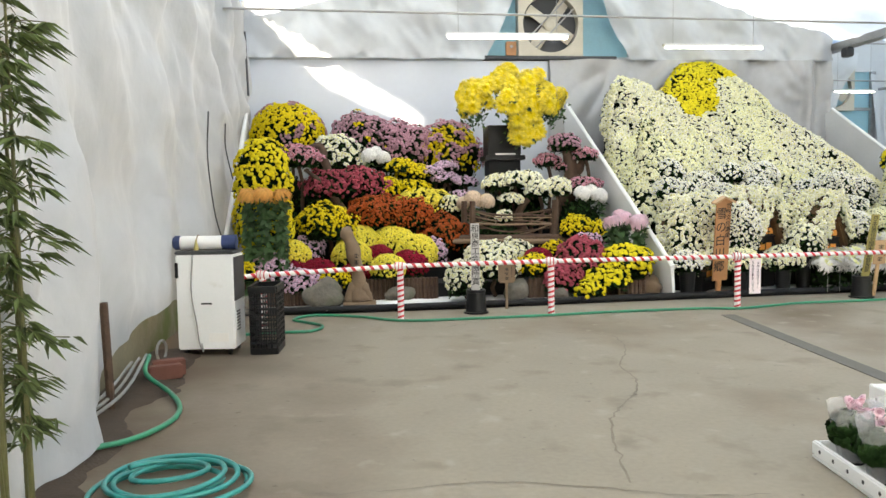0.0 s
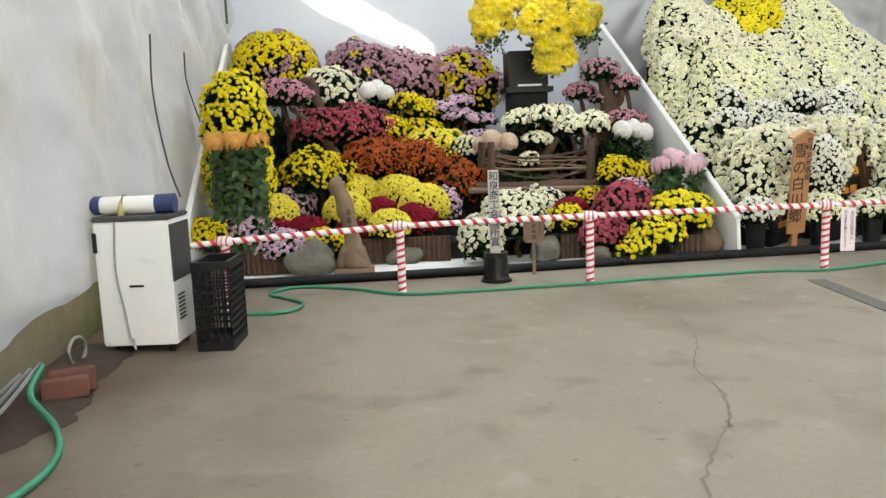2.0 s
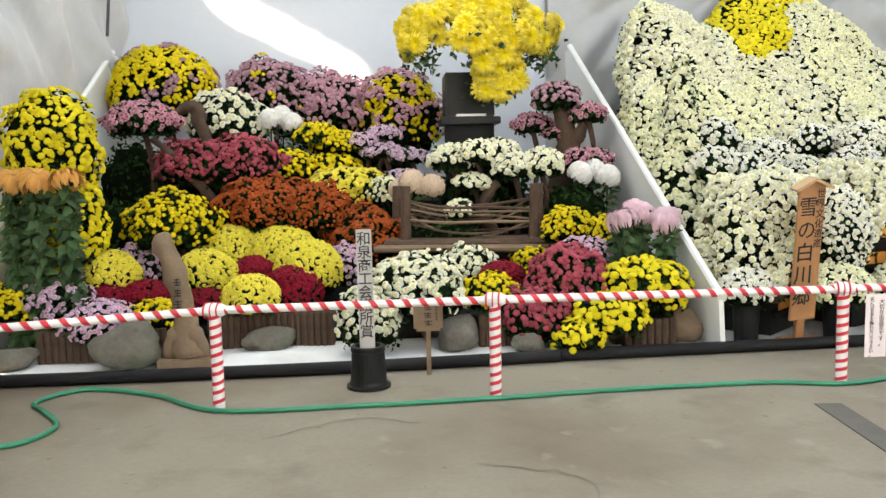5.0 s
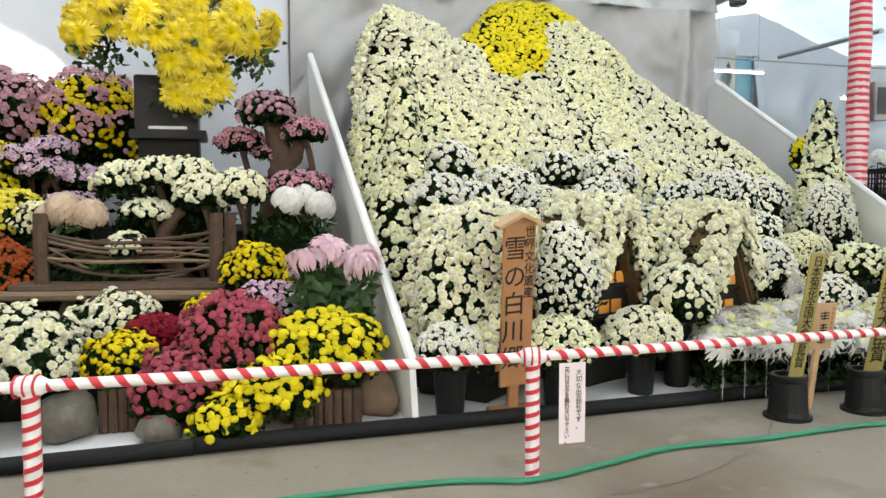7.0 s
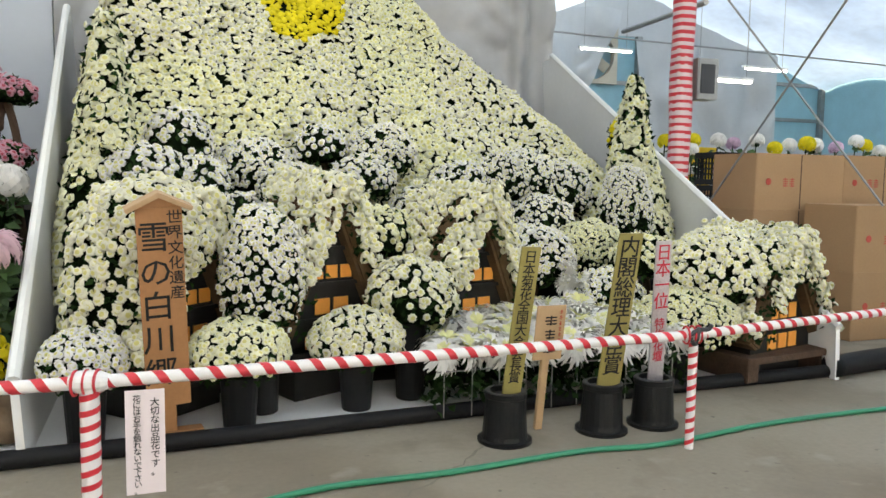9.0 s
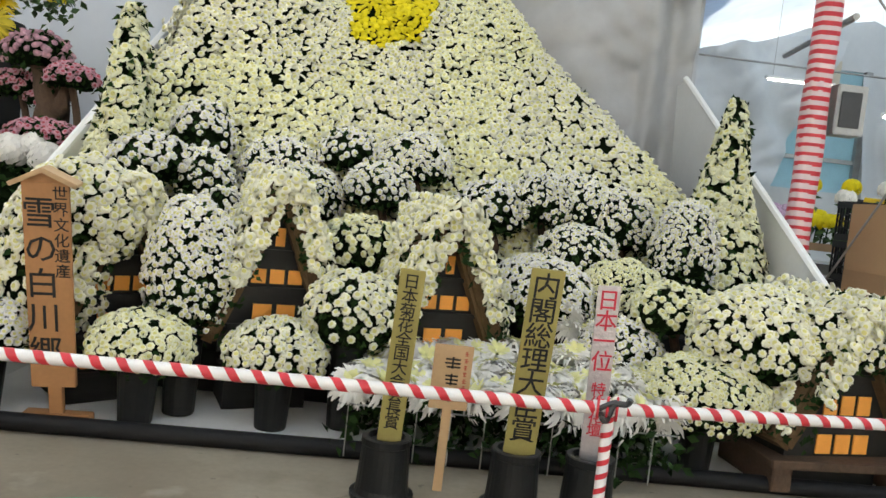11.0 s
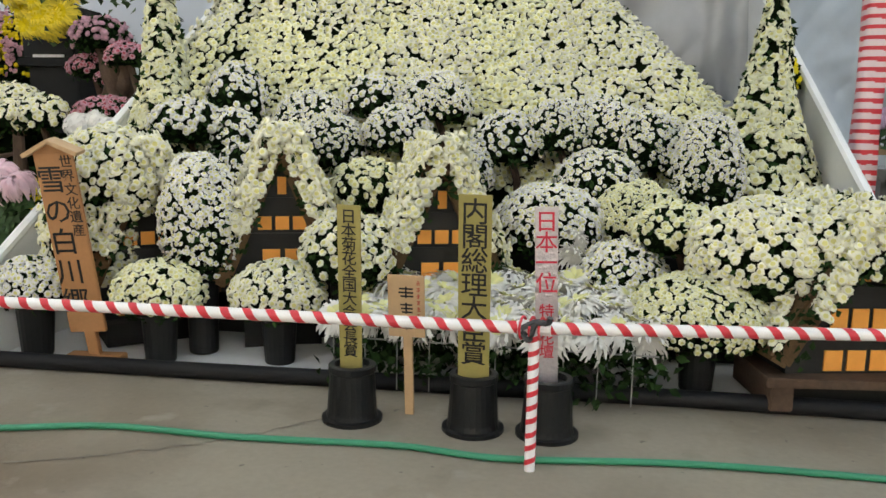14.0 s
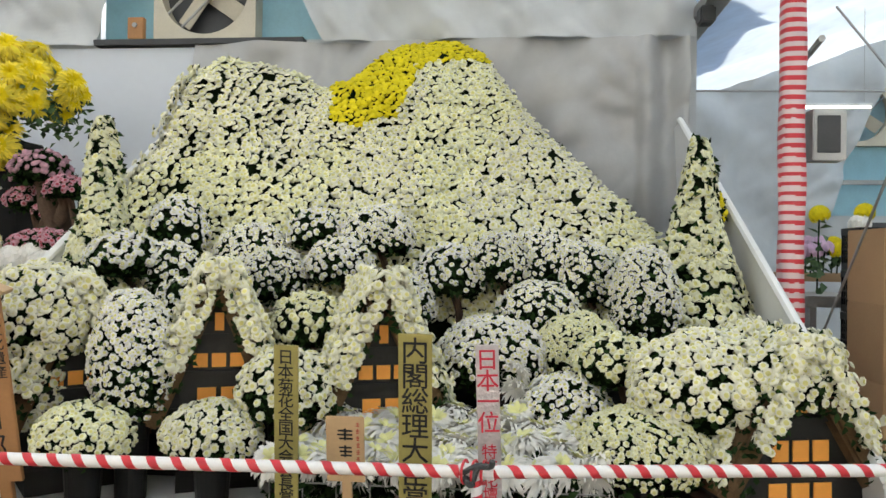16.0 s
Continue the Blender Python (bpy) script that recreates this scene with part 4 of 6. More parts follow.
# small name boards
nb = thing("name_board", "small pale wooden name board on a post", "sign", "name boards", at=(4.64, 0.71, 0), rx=9)
part("post", a_box((-0.022, -0.015, 0), (0.022, 0.015, 0.5), 0.002), PALE_WOOD, nb)
part("board", a_box((-0.092, -0.025, 0.44), (0.092, -0.016, 0.765), 0.003), PALE_WOOD, nb)
bars(nb, 0.0, 0.47, 0.72, 0.075, INK, -0.0265, 3)
bars(nb, 0.062, 0.54, 0.745, 0.02, CARD_PRINT, -0.0265, 6)
nb = thing("name_board", "small weathered wooden name board on a thin stake", "sign", "name boards", at=(-0.4, 0.64, 0))
part("post", a_box((-0.016, -0.012, 0), (0.016, 0.012, 0.4), 0.002), DRIFT, nb)
part("board", a_box((-0.105, -0.025, 0.33), (0.105, -0.013, 0.57), 0.02), DRIFT, nb)
part("hook", tube([(0, -0.018, 0.57), (0, -0.018, 0.64)], 0.006, 6), INK, nb)
bars(nb, 0.0, 0.36, 0.53, 0.06, INK, -0.027, 3)
bars(nb, 0.06, 0.4, 0.54, 0.02, INK, -0.027, 6)
tg = thing("paper_notice", "pale pink paper notice hanging from the barrier rail", "notice", at=(2.52, -0.045, 0.187))
part("sheet", a_box((-0.073, -0.001, 0), (0.073, 0.001, 0.42)), PINK_PAPER, tg)
writing("大切な出品花です。", 0.036, INK, tg, (0.036, -0.0025, 0.385), spacing=0.98)
writing("花にはお手を触れないで下さい。", 0.031, INK, tg, (-0.03, -0.0025, 0.40), spacing=0.86)

# ---- coloured bay ----
YEL, GLD, WHT, CRM = [P_YELLOW, P_YELLOW], [P_GOLD, P_YELLOW], [P_WHITE, C_CREAM], [P_CREAM, C_CREAM]
COOL, LEM, RDD, MAG = [P_COOL, C_CREAM], [P_LEMON, P_YELLOW], [P_RED, P_RED], [P_MAGENTA, P_MAGENTA]
PNK, MAU, LIL, ORG = [P_PINK, P_MAGENTA], [P_MAUVE, P_PINK], [P_LILAC, P_PINK], [P_ORANGE, P_ORANGE]
DOME = "dome mums in the coloured display"


def dome(label, x, y, z, rx, rz, mats, bloom=0.021, ry=None, **kw):
    kw.setdefault("cover", 0.95)
    kw.setdefault("lump", 0.3)
    k = 1.12 if y > 2.4 else 1.04
    return mound("dome_mum", label, (x, y, z - 0.02), (rx * k, ry or rx * 0.95 * k, rz * k * 1.06), mats, bloom, foot=tier(y, TIERS), group=DOME, **kw)


for x, y, z, rx, rz in ((-2.2, 2.6, 0.74, 0.29, 0.24), (-1.7, 2.6, 0.73, 0.31, 0.23), (-1.4, 2.1, 0.62, 0.29, 0.26), (-2.31, 2.1, 0.6, 0.27, 0.22), (-1.83, 1.62, 0.47, 0.23, 0.18), (-3.17, 2.1, 0.62, 0.29, 0.22)):
    dome("bright yellow dome chrysanthemum densely in flower", x, y, z, rx, rz, LEM, 0.019, lump=0.05, cover=1.5)
for x, y, z, rx, rz in ((-1.91, 2.3, 0.57, 0.21, 0.17), (-1.51, 1.9, 0.48, 0.25, 0.21), (-2.77, 1.92, 0.42, 0.24, 0.17), (-3.12, 1.92, 0.42, 0.24, 0.16), (-2.27, 1.9, 0.38, 0.2, 0.15), (-2.35, 2.9, 1.0, 0.17, 0.14), (0.33, 1.92, 0.54, 0.2, 0.13)):
    dome("deep crimson dome chrysanthemum densely in flower", x, y, z, rx, rz, RDD, 0.017, lump=0.05, cover=1.5)
for x, y, z, rx, rz in ((-2.94, 2.4, 0.68, 0.24, 0.22), (-1.1, 2.5, 0.58, 0.17, 0.2), (-3.0, 1.5, 0.31, 0.28, 0.19), (-3.4, 1.6, 0.5, 0.26, 0.2), (1.09, 2.0, 0.66, 0.25, 0.19)):
    dome("lilac dome chrysanthemum in flower", x, y, z, rx, rz, LIL, 0.021, cover=0.8)
for x, y, z, rx, rz in ((-2.56, 1.5, 0.34, 0.21, 0.15), (-3.8, 1.5, 0.48, 0.26, 0.17), (0.17, 1.5, 0.45, 0.22, 0.17), (0.69, 2.4, 0.6, 0.2, 0.15), (1.01, 2.3, 0.92, 0.23, 0.19), (1.32, 2.2, 0.88, 0.13, 0.15)):
    dome("golden yellow chrysanthemum bush in flower", x, y, z, rx, rz, GLD, 0.021, cover=0.75)
dome("loose golden yellow chrysanthemum bush with dark leaves", -2.67, 2.5, 1.02, 0.38, 0.27, GLD, 0.022, cover=0.55, lump=0.38)
dome("burnt orange chrysanthemum bush in full flower", -1.92, 2.9, 1.16, 0.42, 0.26, ORG, 0.018, cover=0.9, lump=0.38)
dome("burnt orange chrysanthemum bush in full flower", -1.42, 2.95, 1.12, 0.33, 0.24, ORG, 0.018, cover=0.9, lump=0.38)
dome("burnt orange chrysanthemum bush in full flower", -0.92, 2.9, 0.8, 0.34, 0.29, ORG, 0.018, cover=0.85, lump=0.38)
dome("raspberry pink chrysanthemum bush in full flower", -2.62, 3.2, 1.58, 0.36, 0.24, MAG, 0.024, cover=0.85, lump=0.42)
dome("raspberry pink chrysanthemum bush in full flower", -2.16, 3.25, 1.6, 0.36, 0.25, MAG, 0.024, cover=0.85, lump=0.42)
dome("lilac pink bonsai chrysanthemum cluster", -3.09, 3.1, 2.04, 0.33, 0.18, PNK, 0.025, cover=0.75, lump=0.2)
dome("large golden yellow dome chrysanthemum", -3.35, 4.9, 2.5, 0.58, 0.5, GLD, 0.027, cover=0.85, lump=0.1, mixed=([P_MAUVE, P_PINK], 0.28))
dome("loose white daisy chrysanthemum bush with dark leaves", -2.5, 4.35, 2.05, 0.42, 0.38, WHT, 0.034, cover=0.55, tpl=FLAT8, lump=0.15)
dome("dusky mauve chrysanthemum dome, partly bare", -2.1, 4.85, 2.45, 0.46, 0.39, MAU, 0.026, cover=0.75, mixed=([P_GOLD, P_YELLOW], 0.42))
dome("mauve pink chrysanthemum dome in flower", -1.42, 5.0, 2.2, 0.56, 0.46, [P_PINK, P_MAUVE], 0.027, cover=0.85)
dome("mixed golden yellow and pink chrysanthemum dome", -0.52, 5.0, 2.13, 0.52, 0.52, GLD, 0.028, cover=0.8, mixed=([P_PINK, P_MAUVE], 0.02))
for x, y, z, rx, rz in ((-1.45, 4.0, 1.92, 0.22, 0.13), (-1.2, 4.1, 1.82, 0.3, 0.14), (-1.75, 3.9, 1.55, 0.3, 0.18), (-1.3, 3.95, 1.58, 0.3, 0.12)):
    dome("golden yellow bonsai chrysanthemum cluster", x, y, z, rx, rz, GLD, 0.026, cover=0.7, lump=0.2)
dome("lemon yellow chrysanthemum bush in flower", -1.12, 3.7, 1.28, 0.42, 0.24, LEM, 0.026, cover=0.9, lump=0.2)
dome("small cream chrysanthemum tuft", -0.7, 3.4, 1.25, 0.18, 0.16, CRM, 0.026, cover=0.6)
for x, y, z, rx in ((-0.95, 4.0, 1.84, 0.2), (-0.7, 4.05, 1.93, 0.18), (-0.72, 3.95, 1.72, 0.22), (-0.42, 4.0, 1.66, 0.22), (-0.5, 3.75, 1.42, 0.22)):
    dome("pale mauve bonsai chrysanthemum cluster on a thin branch", x, y, z, rx, 0.09, [P_LILAC, P_MAUVE], 0.026, cover=0.75, lump=0.2)
for x, y, z, rx, rz in ((1.18, 3.5, 2.24, 0.24, 0.16), (1.5, 3.4, 2.06, 0.19, 0.11), (0.95, 3.7, 1.98, 0.2, 0.12), (1.22, 3.6, 1.88, 0.15, 0.07), (1.42, 3.2, 1.58, 0.26, 0.11)):
    dome("pink bonsai chrysanthemum cluster on a gnarled stump", x, y, z, rx, rz, PNK if z < 2.2 else MAU, 0.027, cover=0.6, lump=0.2)
for x, y, z, rx, rz in ((0.0, 3.2, 1.6, 0.22, 0.14), (0.25, 3.15, 1.66, 0.22, 0.13), (0.5, 3.2, 1.68, 0.2, 0.12), (0.62, 3.0, 1.5, 0.2, 0.14), (0.9, 3.0, 1.53, 0.22, 0.15), (0.2, 3.1, 1.36, 0.18, 0.09), (0.06, 2.9, 1.09, 0.13, 0.1)):
    dome("white bonsai chrysanthemum cluster", x, y, z, rx, rz, WHT, 0.030, cover=0.8, lump=0.15)
# leafy plants not in flower, filling the back of the staging
for x, y, z, rx, rz in ((-3.35, 3.7, 1.35, 0.42, 0.5), (-3.3, 2.75, 0.85, 0.35, 0.42), (-2.55, 3.7, 1.15, 0.5, 0.38), (-1.7, 3.5, 1.0, 0.5, 0.32), (-0.75, 3.6, 1.05, 0.45, 0.4), (0.35, 3.45, 1.15, 0.5, 0.4), (1.25, 3.0, 0.95, 0.35, 0.4), (-0.1, 2.95, 0.7, 0.5, 0.28), (-2.0, 4.4, 1.5, 0.6, 0.35), (-0.9, 4.5, 1.55, 0.6, 0.32)):
    mound("leafy_plant", "dark green leafy chrysanthemum plant not in flower", (x, y, z), (rx, rx * 0.8, rz), GLD, 0.03, cover=0, foot=tier(y, TIERS), leaf=0.05, lump=0.3, group="leafy filler plants")
# cascades leaning out to the front
dome("raspberry pink cascade chrysanthemum spilling forward", 0.85, 1.55, 0.5, 0.33, 0.32, MAG, 0.026, cover=0.9)
dome("raspberry pink cascade chrysanthemum spilling forward", 0.52, 1.3, 0.27, 0.26, 0.25, MAG, 0.026, cover=0.9)
dome("yellow cascade chrysanthemum spilling forward", 1.42, 1.35, 0.48, 0.36, 0.24, YEL, 0.030, cover=0.75)
dome("yellow cascade chrysanthemum spilling forward", 1.08, 1.15, 0.29, 0.28, 0.18, YEL, 0.030, cover=0.75)
dome("yellow cascade chrysanthemum spilling forward", 0.8, 1.02, 0.16, 0.2, 0.13, YEL, 0.030, cover=0.7)
dome("white cascade chrysanthemum spilling forward", -0.45, 1.5, 0.5, 0.37, 0.28, WHT, 0.028, cover=0.75)
dome("white cascade chrysanthemum spilling forward", -0.85, 1.25, 0.3, 0.24, 0.26, WHT, 0.028, cover=0.75)
dome("white chrysanthemum bush below the bench", 0.04, 2.3, 0.57, 0.31, 0.2, WHT, 0.028, cover=0.6)
# tall yellow column
for z, rz in ((1.72, 0.5), (1.1, 0.62)):
    mound("column_mum", "tall column of yellow chrysanthemum with dark leaves", (-3.5, 1.95, z), (0.38, 0.33, rz), YEL, 0.028, low=-0.9, cover=0.75, foot=0.2, lump=0.25, thin=0.2)


def bloom_heads(name, label, heads, mats, tpl, leafy, foot, category="chrysanthemum"):
    """Tall plants with a few large flower heads, each its own part, over leafy stems."""
    c = np.mean([h[:3] for h in heads], 0)
    root = thing(name, label, category, at=(c[0], c[1], foot))
    me = scatter("flower_head", tpl, [(0, 0, 0)], [(0, 0, 1)], 1.0, mats, squash=(1, 1))
    rng = np.random.default_rng(int(abs(c[0]) * 100))
    lp, ln = [], []
    for x, y, z, r in heads:
        h = part("flower_head", me, None, root)
        h.matrix_local = Matrix.LocRotScale((x - c[0], y - c[1], z - foot), Euler((rng.uniform(0.1, 0.55), rng.uniform(-0.25, 0.25), rng.uniform(0, 6))), (r, r, r))
        part("stem", tube([(x - c[0], y - c[1] + 0.05, 0.0), (x - c[0], y - c[1] + 0.01, z - foot)], 0.008, 6), FOLIAGE, root)
        k = int(leafy * max(0.1, z - foot) * 40)
        zz = rng.uniform(0.03, z - foot - 0.04, k)
        a = rng.uniform(0, 6.28, k)
        lp += [(x - c[0] + 0.03 * math.cos(t), y - c[1] + 0.03 * math.sin(t), q) for t, q in zip(a, zz)]
        ln += [(math.cos(t) * 0.3 + rng.normal(0, 0.4), math.sin(t) * 0.3 - 0.4, 0.6) for t in a]
    part("leaf_mass", scatter("leaf_mass", LEAF, np.array(lp), np.array(ln), 0.13, [LEAF_LIGHT]), None, root)
    return root


SPIDER, SPIDER_FULL, BALL = spider(16, 4, 0.9, 3), spider(24, 7, 1.15, 5, 0.085), ball_flower(80, 2)
bloom_heads("large_mum", "tall chrysanthemums with pale pink feathery heads", [(1.33, 1.65, 1.06, 0.19), (1.51, 1.72, 1.12, 0.18), (1.7, 1.62, 1.05, 0.2)], [P_PALEPINK, P_PALEPINK], SPIDER_FULL, 5.5, 0.03)
bloom_heads("large_mum", "tall chrysanthemums with peach orange feathery heads", [(-3.62, 1.5, 1.49, 0.19), (-3.42, 1.45, 1.5, 0.18), (-3.22, 1.5, 1.48, 0.18)], [P_PEACH, P_PEACH], SPIDER_FULL, 5.5, 0.03)
bloom_heads("large_mum", "white globe chrysanthemums on tall stems", [(1.3, 2.95, 1.42, 0.14), (1.45, 3.0, 1.46, 0.13), (1.58, 2.93, 1.38, 0.14)], [P_COOL, P_COOL], BALL, 0.8, 0.42)
bloom_heads("large_mum", "pair of white globe chrysanthemums", [(-1.98, 4.1, 2.1, 0.14), (-1.74, 4.1, 2.06, 0.13), (-1.86, 4.2, 2.16, 0.12)], [P_COOL, P_COOL], BALL, 0.5, 1.15)
bloom_heads("large_mum", "beige globe chrysanthemums behind the bench", [(-0.42, 3.0, 1.36, 0.15), (-0.22, 2.95, 1.32, 0.14), (-0.55, 3.1, 1.3, 0.12)], [P_BEIGE, P_BEIGE], BALL, 0.5, 0.42)

# great yellow spray on a black stand
st = thing("display_stand", "tall black boxed stand holding the yellow spray", "stand", at=(0.3, 4.22, 1.15))
part("column", a_box((-0.27, -0.2, 0), (0.27, 0.25, 0.86), 0.01), DARK, st)
part("ledge", a_box((-0.34, -0.27, 0.86), (0.34, 0.3, 0.94), 0.008), BLACK_POT, st)
part("planter", a_box((-0.29, -0.25, 0.94), (0.27, 0.25, 1.44), 0.012), BLACK_POT, st)
part("label_strip", a_box((-0.17, -0.262, 0.945), (0.17, -0.255, 0.972)), WHITE, st)
gy = thing("spray_mum", "huge spray of yellow thread-petalled chrysanthemums hanging forward", "chrysanthemum", at=(0.34, 4.03, 2.52))
gy.scale = (1.07, 1.07, 1.07)
me_y = scatter("flower_head", spider(15, 4, 0.95, 9, 0.085), [(0, 0, 0)], [(0, 0, 1)], 1.0, [P_SPRAY, P_GOLD], squash=(1, 1))
rng = np.random.default_rng(12)
lp, ln = [], []


def spray_head(p, q):
    h = part("flower_head", me_y, None, gy)
    rr = rng.uniform(0.12, 0.17)
    h.matrix_local = Matrix.LocRotScale(Vector(p), Vector((q[0] + rng.normal(0, 0.2), q[1] - 0.45, q[2] * 0.7 + 0.1)).to_track_quat("Z", "Y").to_euler(), (rr, rr, rr))
    for _ in range(6):
        lp.append(np.array(p) * 0.93 + rng.normal(0, 0.06, 3) + np.array([0, 0.06, -0.06]))
        ln.append(np.array(q) + rng.normal(0, 0.7, 3))


for k, q in enumerate(fib(165, -0.35, 1.0)):
    if q[1] > 0.4:
        continue
    r = np.array([0.74, 0.46, 0.44]) * (1 + 0.35 * noise.noise(Vector(q) * 2.2))
    spray_head(q * r + np.array([0.04, -0.2, 0.42]), q)
for k in range(46):
    # the tail of the spray hangs down before the stand
    t = rng.uniform(0, 1)
    spray_head((0.18 + rng.normal(0, 0.17) * (1 - 0.5 * t), -0.5 + 0.1 * t + rng.normal(0, 0.05), 0.32 - 0.52 * t), (0, -1, 0.1))
for k in range(170):
    s = rng.choice((-1, 1))
    lp.append(np.array([0.05 + s * rng.uniform(0.45, 0.78), rng.uniform(-0.45, 0.1), 0.22 + rng.normal(0, 0.09)]))
    ln.append(rng.normal(0, 1, 3))
part("leaf_mass", scatter("leaf_mass", LEAF, np.array(lp), np.array(ln), 0.085, [LEAF_LIGHT]), None, gy)["kind"] = "stuff"
part("branch", tube([(0.0, 0.15, -0.1), (0.03, 0.02, 0.1), (0.1, -0.1, 0.45)], [0.03, 0.025, 0.01], 7), BARK, gy)

# gnarled stumps and branches
def stump(pts, radii, label, name="stump", mat=BARK, seed=1):
    bm = tube(smooth_line(pts, 5), [float(np.interp(i, np.linspace(0, 5 * (len(pts) - 1), len(radii)), radii)) for i in range(5 * (len(pts) - 1) + 1)], 12)
    for v in bm.verts:
        k = 0.16 * noise.noise(v.co * 9 + Vector((seed, 0, 0)))
        v.co += Vector((k * 0.3, k * 0.3, 0))
    return tagged(part(name, bm, mat, smooth=True), label, "wood")


stump([(1.25, 3.55, 0.75), (1.22, 3.55, 1.2), (1.3, 3.5, 1.7), (1.22, 3.5, 2.15)], [0.17, 0.14, 0.13, 0.07], "gnarled grey-brown bonsai stump")
stump([(1.3, 3.5, 1.7), (1.42, 3.45, 1.85), (1.46, 3.42, 2.0)], [0.09, 0.08, 0.03], "short limb of the bonsai stump", seed=4)
stump([(-2.2, 3.2, 0.75), (-2.35, 3.0, 1.15), (-2.6, 2.95, 1.5), (-2.95, 3.0, 1.85)], [0.07, 0.05, 0.05, 0.03], "bare dark curving bonsai branch")
stump([(-2.2, 4.0, 1.15), (-2.6, 3.9, 1.75), (-2.72, 3.95, 2.05), (-2.8, 4.0, 2.25), (-3.1, 3.95, 2.15)], [0.07, 0.06, 0.08, 0.08, 0.02], "crooked dark driftwood branch", seed=7)
stump([(0.45, 3.1, 0.75), (0.3, 3.05, 1.1), (0.45, 3.0, 1.35)], [0.09, 0.06, 0.05], "dark bonsai trunk below white clusters", seed=9)
stump([(-0.6, 4.0, 1.15), (-0.75, 3.95, 1.5), (-0.6, 4.0, 1.75)], [0.05, 0.035, 0.02], "thin dark bonsai trunk", seed=11)

# rustic bench of branches
be = thing("rustic_bench", "rustic bench of dark branches with a twig back", "bench", at=(0.12, 2.66, 0.42), rz=-4)
for k in range(4):
    part("seat_log", tube([(-0.82 + 0.03 * k, -0.18 + 0.1 * k, 0.36 + 0.01 * (k % 2)), (0.1, -0.17 + 0.1 * k, 0.355), (0.84, -0.18 + 0.1 * k, 0.35)], 0.05, 9), BARK, be)
for x, y in ((-0.72, 0.18), (-0.62, -0.12), (0.7, 0.18), (0.62, -0.12)):
    part("post", tube([(x, y, 0.3), (x + 0.01, y, 0.92)], [0.055, 0.045], 9), BARK, be)
for x in (-0.5, 0.5):
    for s in (-1, 1):
        part("leg", tube([(x - 0.1 * s * (1 if x < 0 else -1), 0.12 * s, 0.34), (x + 0.06 * s, 0.16 * s, 0.0)], [0.045, 0.035], 8), BARK, be)
part("front_log", tube([(-0.92, -0.22, 0.33), (0.9, -0.22, 0.3)], 0.04, 8), DRIFT, be)
rb = random.Random(4)
for k in range(11):
    z0, z1, sag = rb.uniform(0.45, 0.85), rb.uniform(0.45, 0.85), rb.uniform(-0.05, 0.22)
    yy = rb.choice((0.17, -0.12))
    part("twig", tube(smooth_line([(-0.68, yy, z0), (-0.25, yy + rb.uniform(-0.04, 0.04), (z0 + z1) / 2 - sag * 0.8), (0.2, yy, (z0 + z1) / 2 - sag), (0.68, yy, z1)], 5), rb.uniform(0.009, 0.016), 6), DRIFT if k % 2 else BARK, be)

# rocks, driftwood, planters
for i, (x, y, r) in enumerate(((-2.66, 1.12, (0.29, 0.17, 0.2)), (-1.68, 1.52, (0.24, 0.15, 0.11)), (-0.12, 1.33, (0.2, 0.15, 0.16)), (0.42, 1.1, (0.15, 0.12, 0.09)), (1.75, 1.3, (0.15, 0.13, 0.15)), (-3.6, 1.15, (0.2, 0.14, 0.1)))):
    tagged(part("rock", rock(r, i + 2), STONE if i != 4 else DRIFT, smooth=True), ("greenish grey" if i in (0, 2) else "brown grey") + " garden rock on the white cloth", "rock", "rocks").matrix_world = pose(x, y, 0.03, 0, 0, 40 * i)
dr = thing("driftwood_post", "upright piece of pale driftwood with ink marks", "driftwood", at=(-2.24, 1.1, 0.03))
bm = tube(smooth_line([(0.02, 0, 0.08), (0.0, 0, 0.3), (-0.02, 0, 0.55), (-0.08, 0, 0.8), (-0.12, 0, 0.95), (-0.1, 0, 1.03)], 5), [float(np.interp(i, [0, 4, 8, 14, 19, 22, 25], [0.14, 0.1, 0.085, 0.085, 0.08, 0.06, 0.015])) for i in range(26)], 12)
for v in bm.verts:
    v.co += Vector((0.03 * nz(v.co.z * 7, v.co.x * 9), 0.03 * nz(v.co.z * 8, 5), 0))
part("trunk", bm, DRIFT, dr, smooth=True)
for s in (-1, 1):
    part("root", tube(smooth_line([(0, 0, 0.3), (0.09 * s, -0.02, 0.2), (0.14 * s, 0.0, 0.04)], 4), [0.08] * 4 + [0.06] * 4 + [0.04], 9), DRIFT, dr, smooth=True)
part("knot_arm", tube(smooth_line([(-0.1, 0, 0.85), (-0.18, -0.01, 0.9), (-0.2, 0, 0.97)], 4), [0.05, 0.05, 0.045, 0.04, 0.035, 0.03, 0.02, 0.02, 0.012], 8), DRIFT, dr, smooth=True)
part("base_slab", a_box((-0.2, -0.12, 0), (0.22, 0.12, 0.07), 0.01), DRIFT, dr)
bars(dr, -0.02, 0.45, 0.7, 0.06, INK, -0.1, 3)


def log_planter(x0, x1, y, h, label):
    root = thing("log_planter", label, "planter", "log planters", at=((x0 + x1) / 2, y, 0.03))
    n = int((x1 - x0) / 0.055)
    for i in range(n):
        x = x0 + (i + 0.5) * (x1 - x0) / n - (x0 + x1) / 2
        part("stake", lathe([(0.03, 0), (0.03, h + 0.02 * nz(i, x0)), (0.02, h + 0.01)], 8), BARK, root).matrix_local = pose(x, 0.015 * nz(i * 2.1, 3), 0)
    part("soil", a_box((-(x1 - x0) / 2, 0.03, 0), ((x1 - x0) / 2, 0.3, h * 0.8)), SOIL, root)


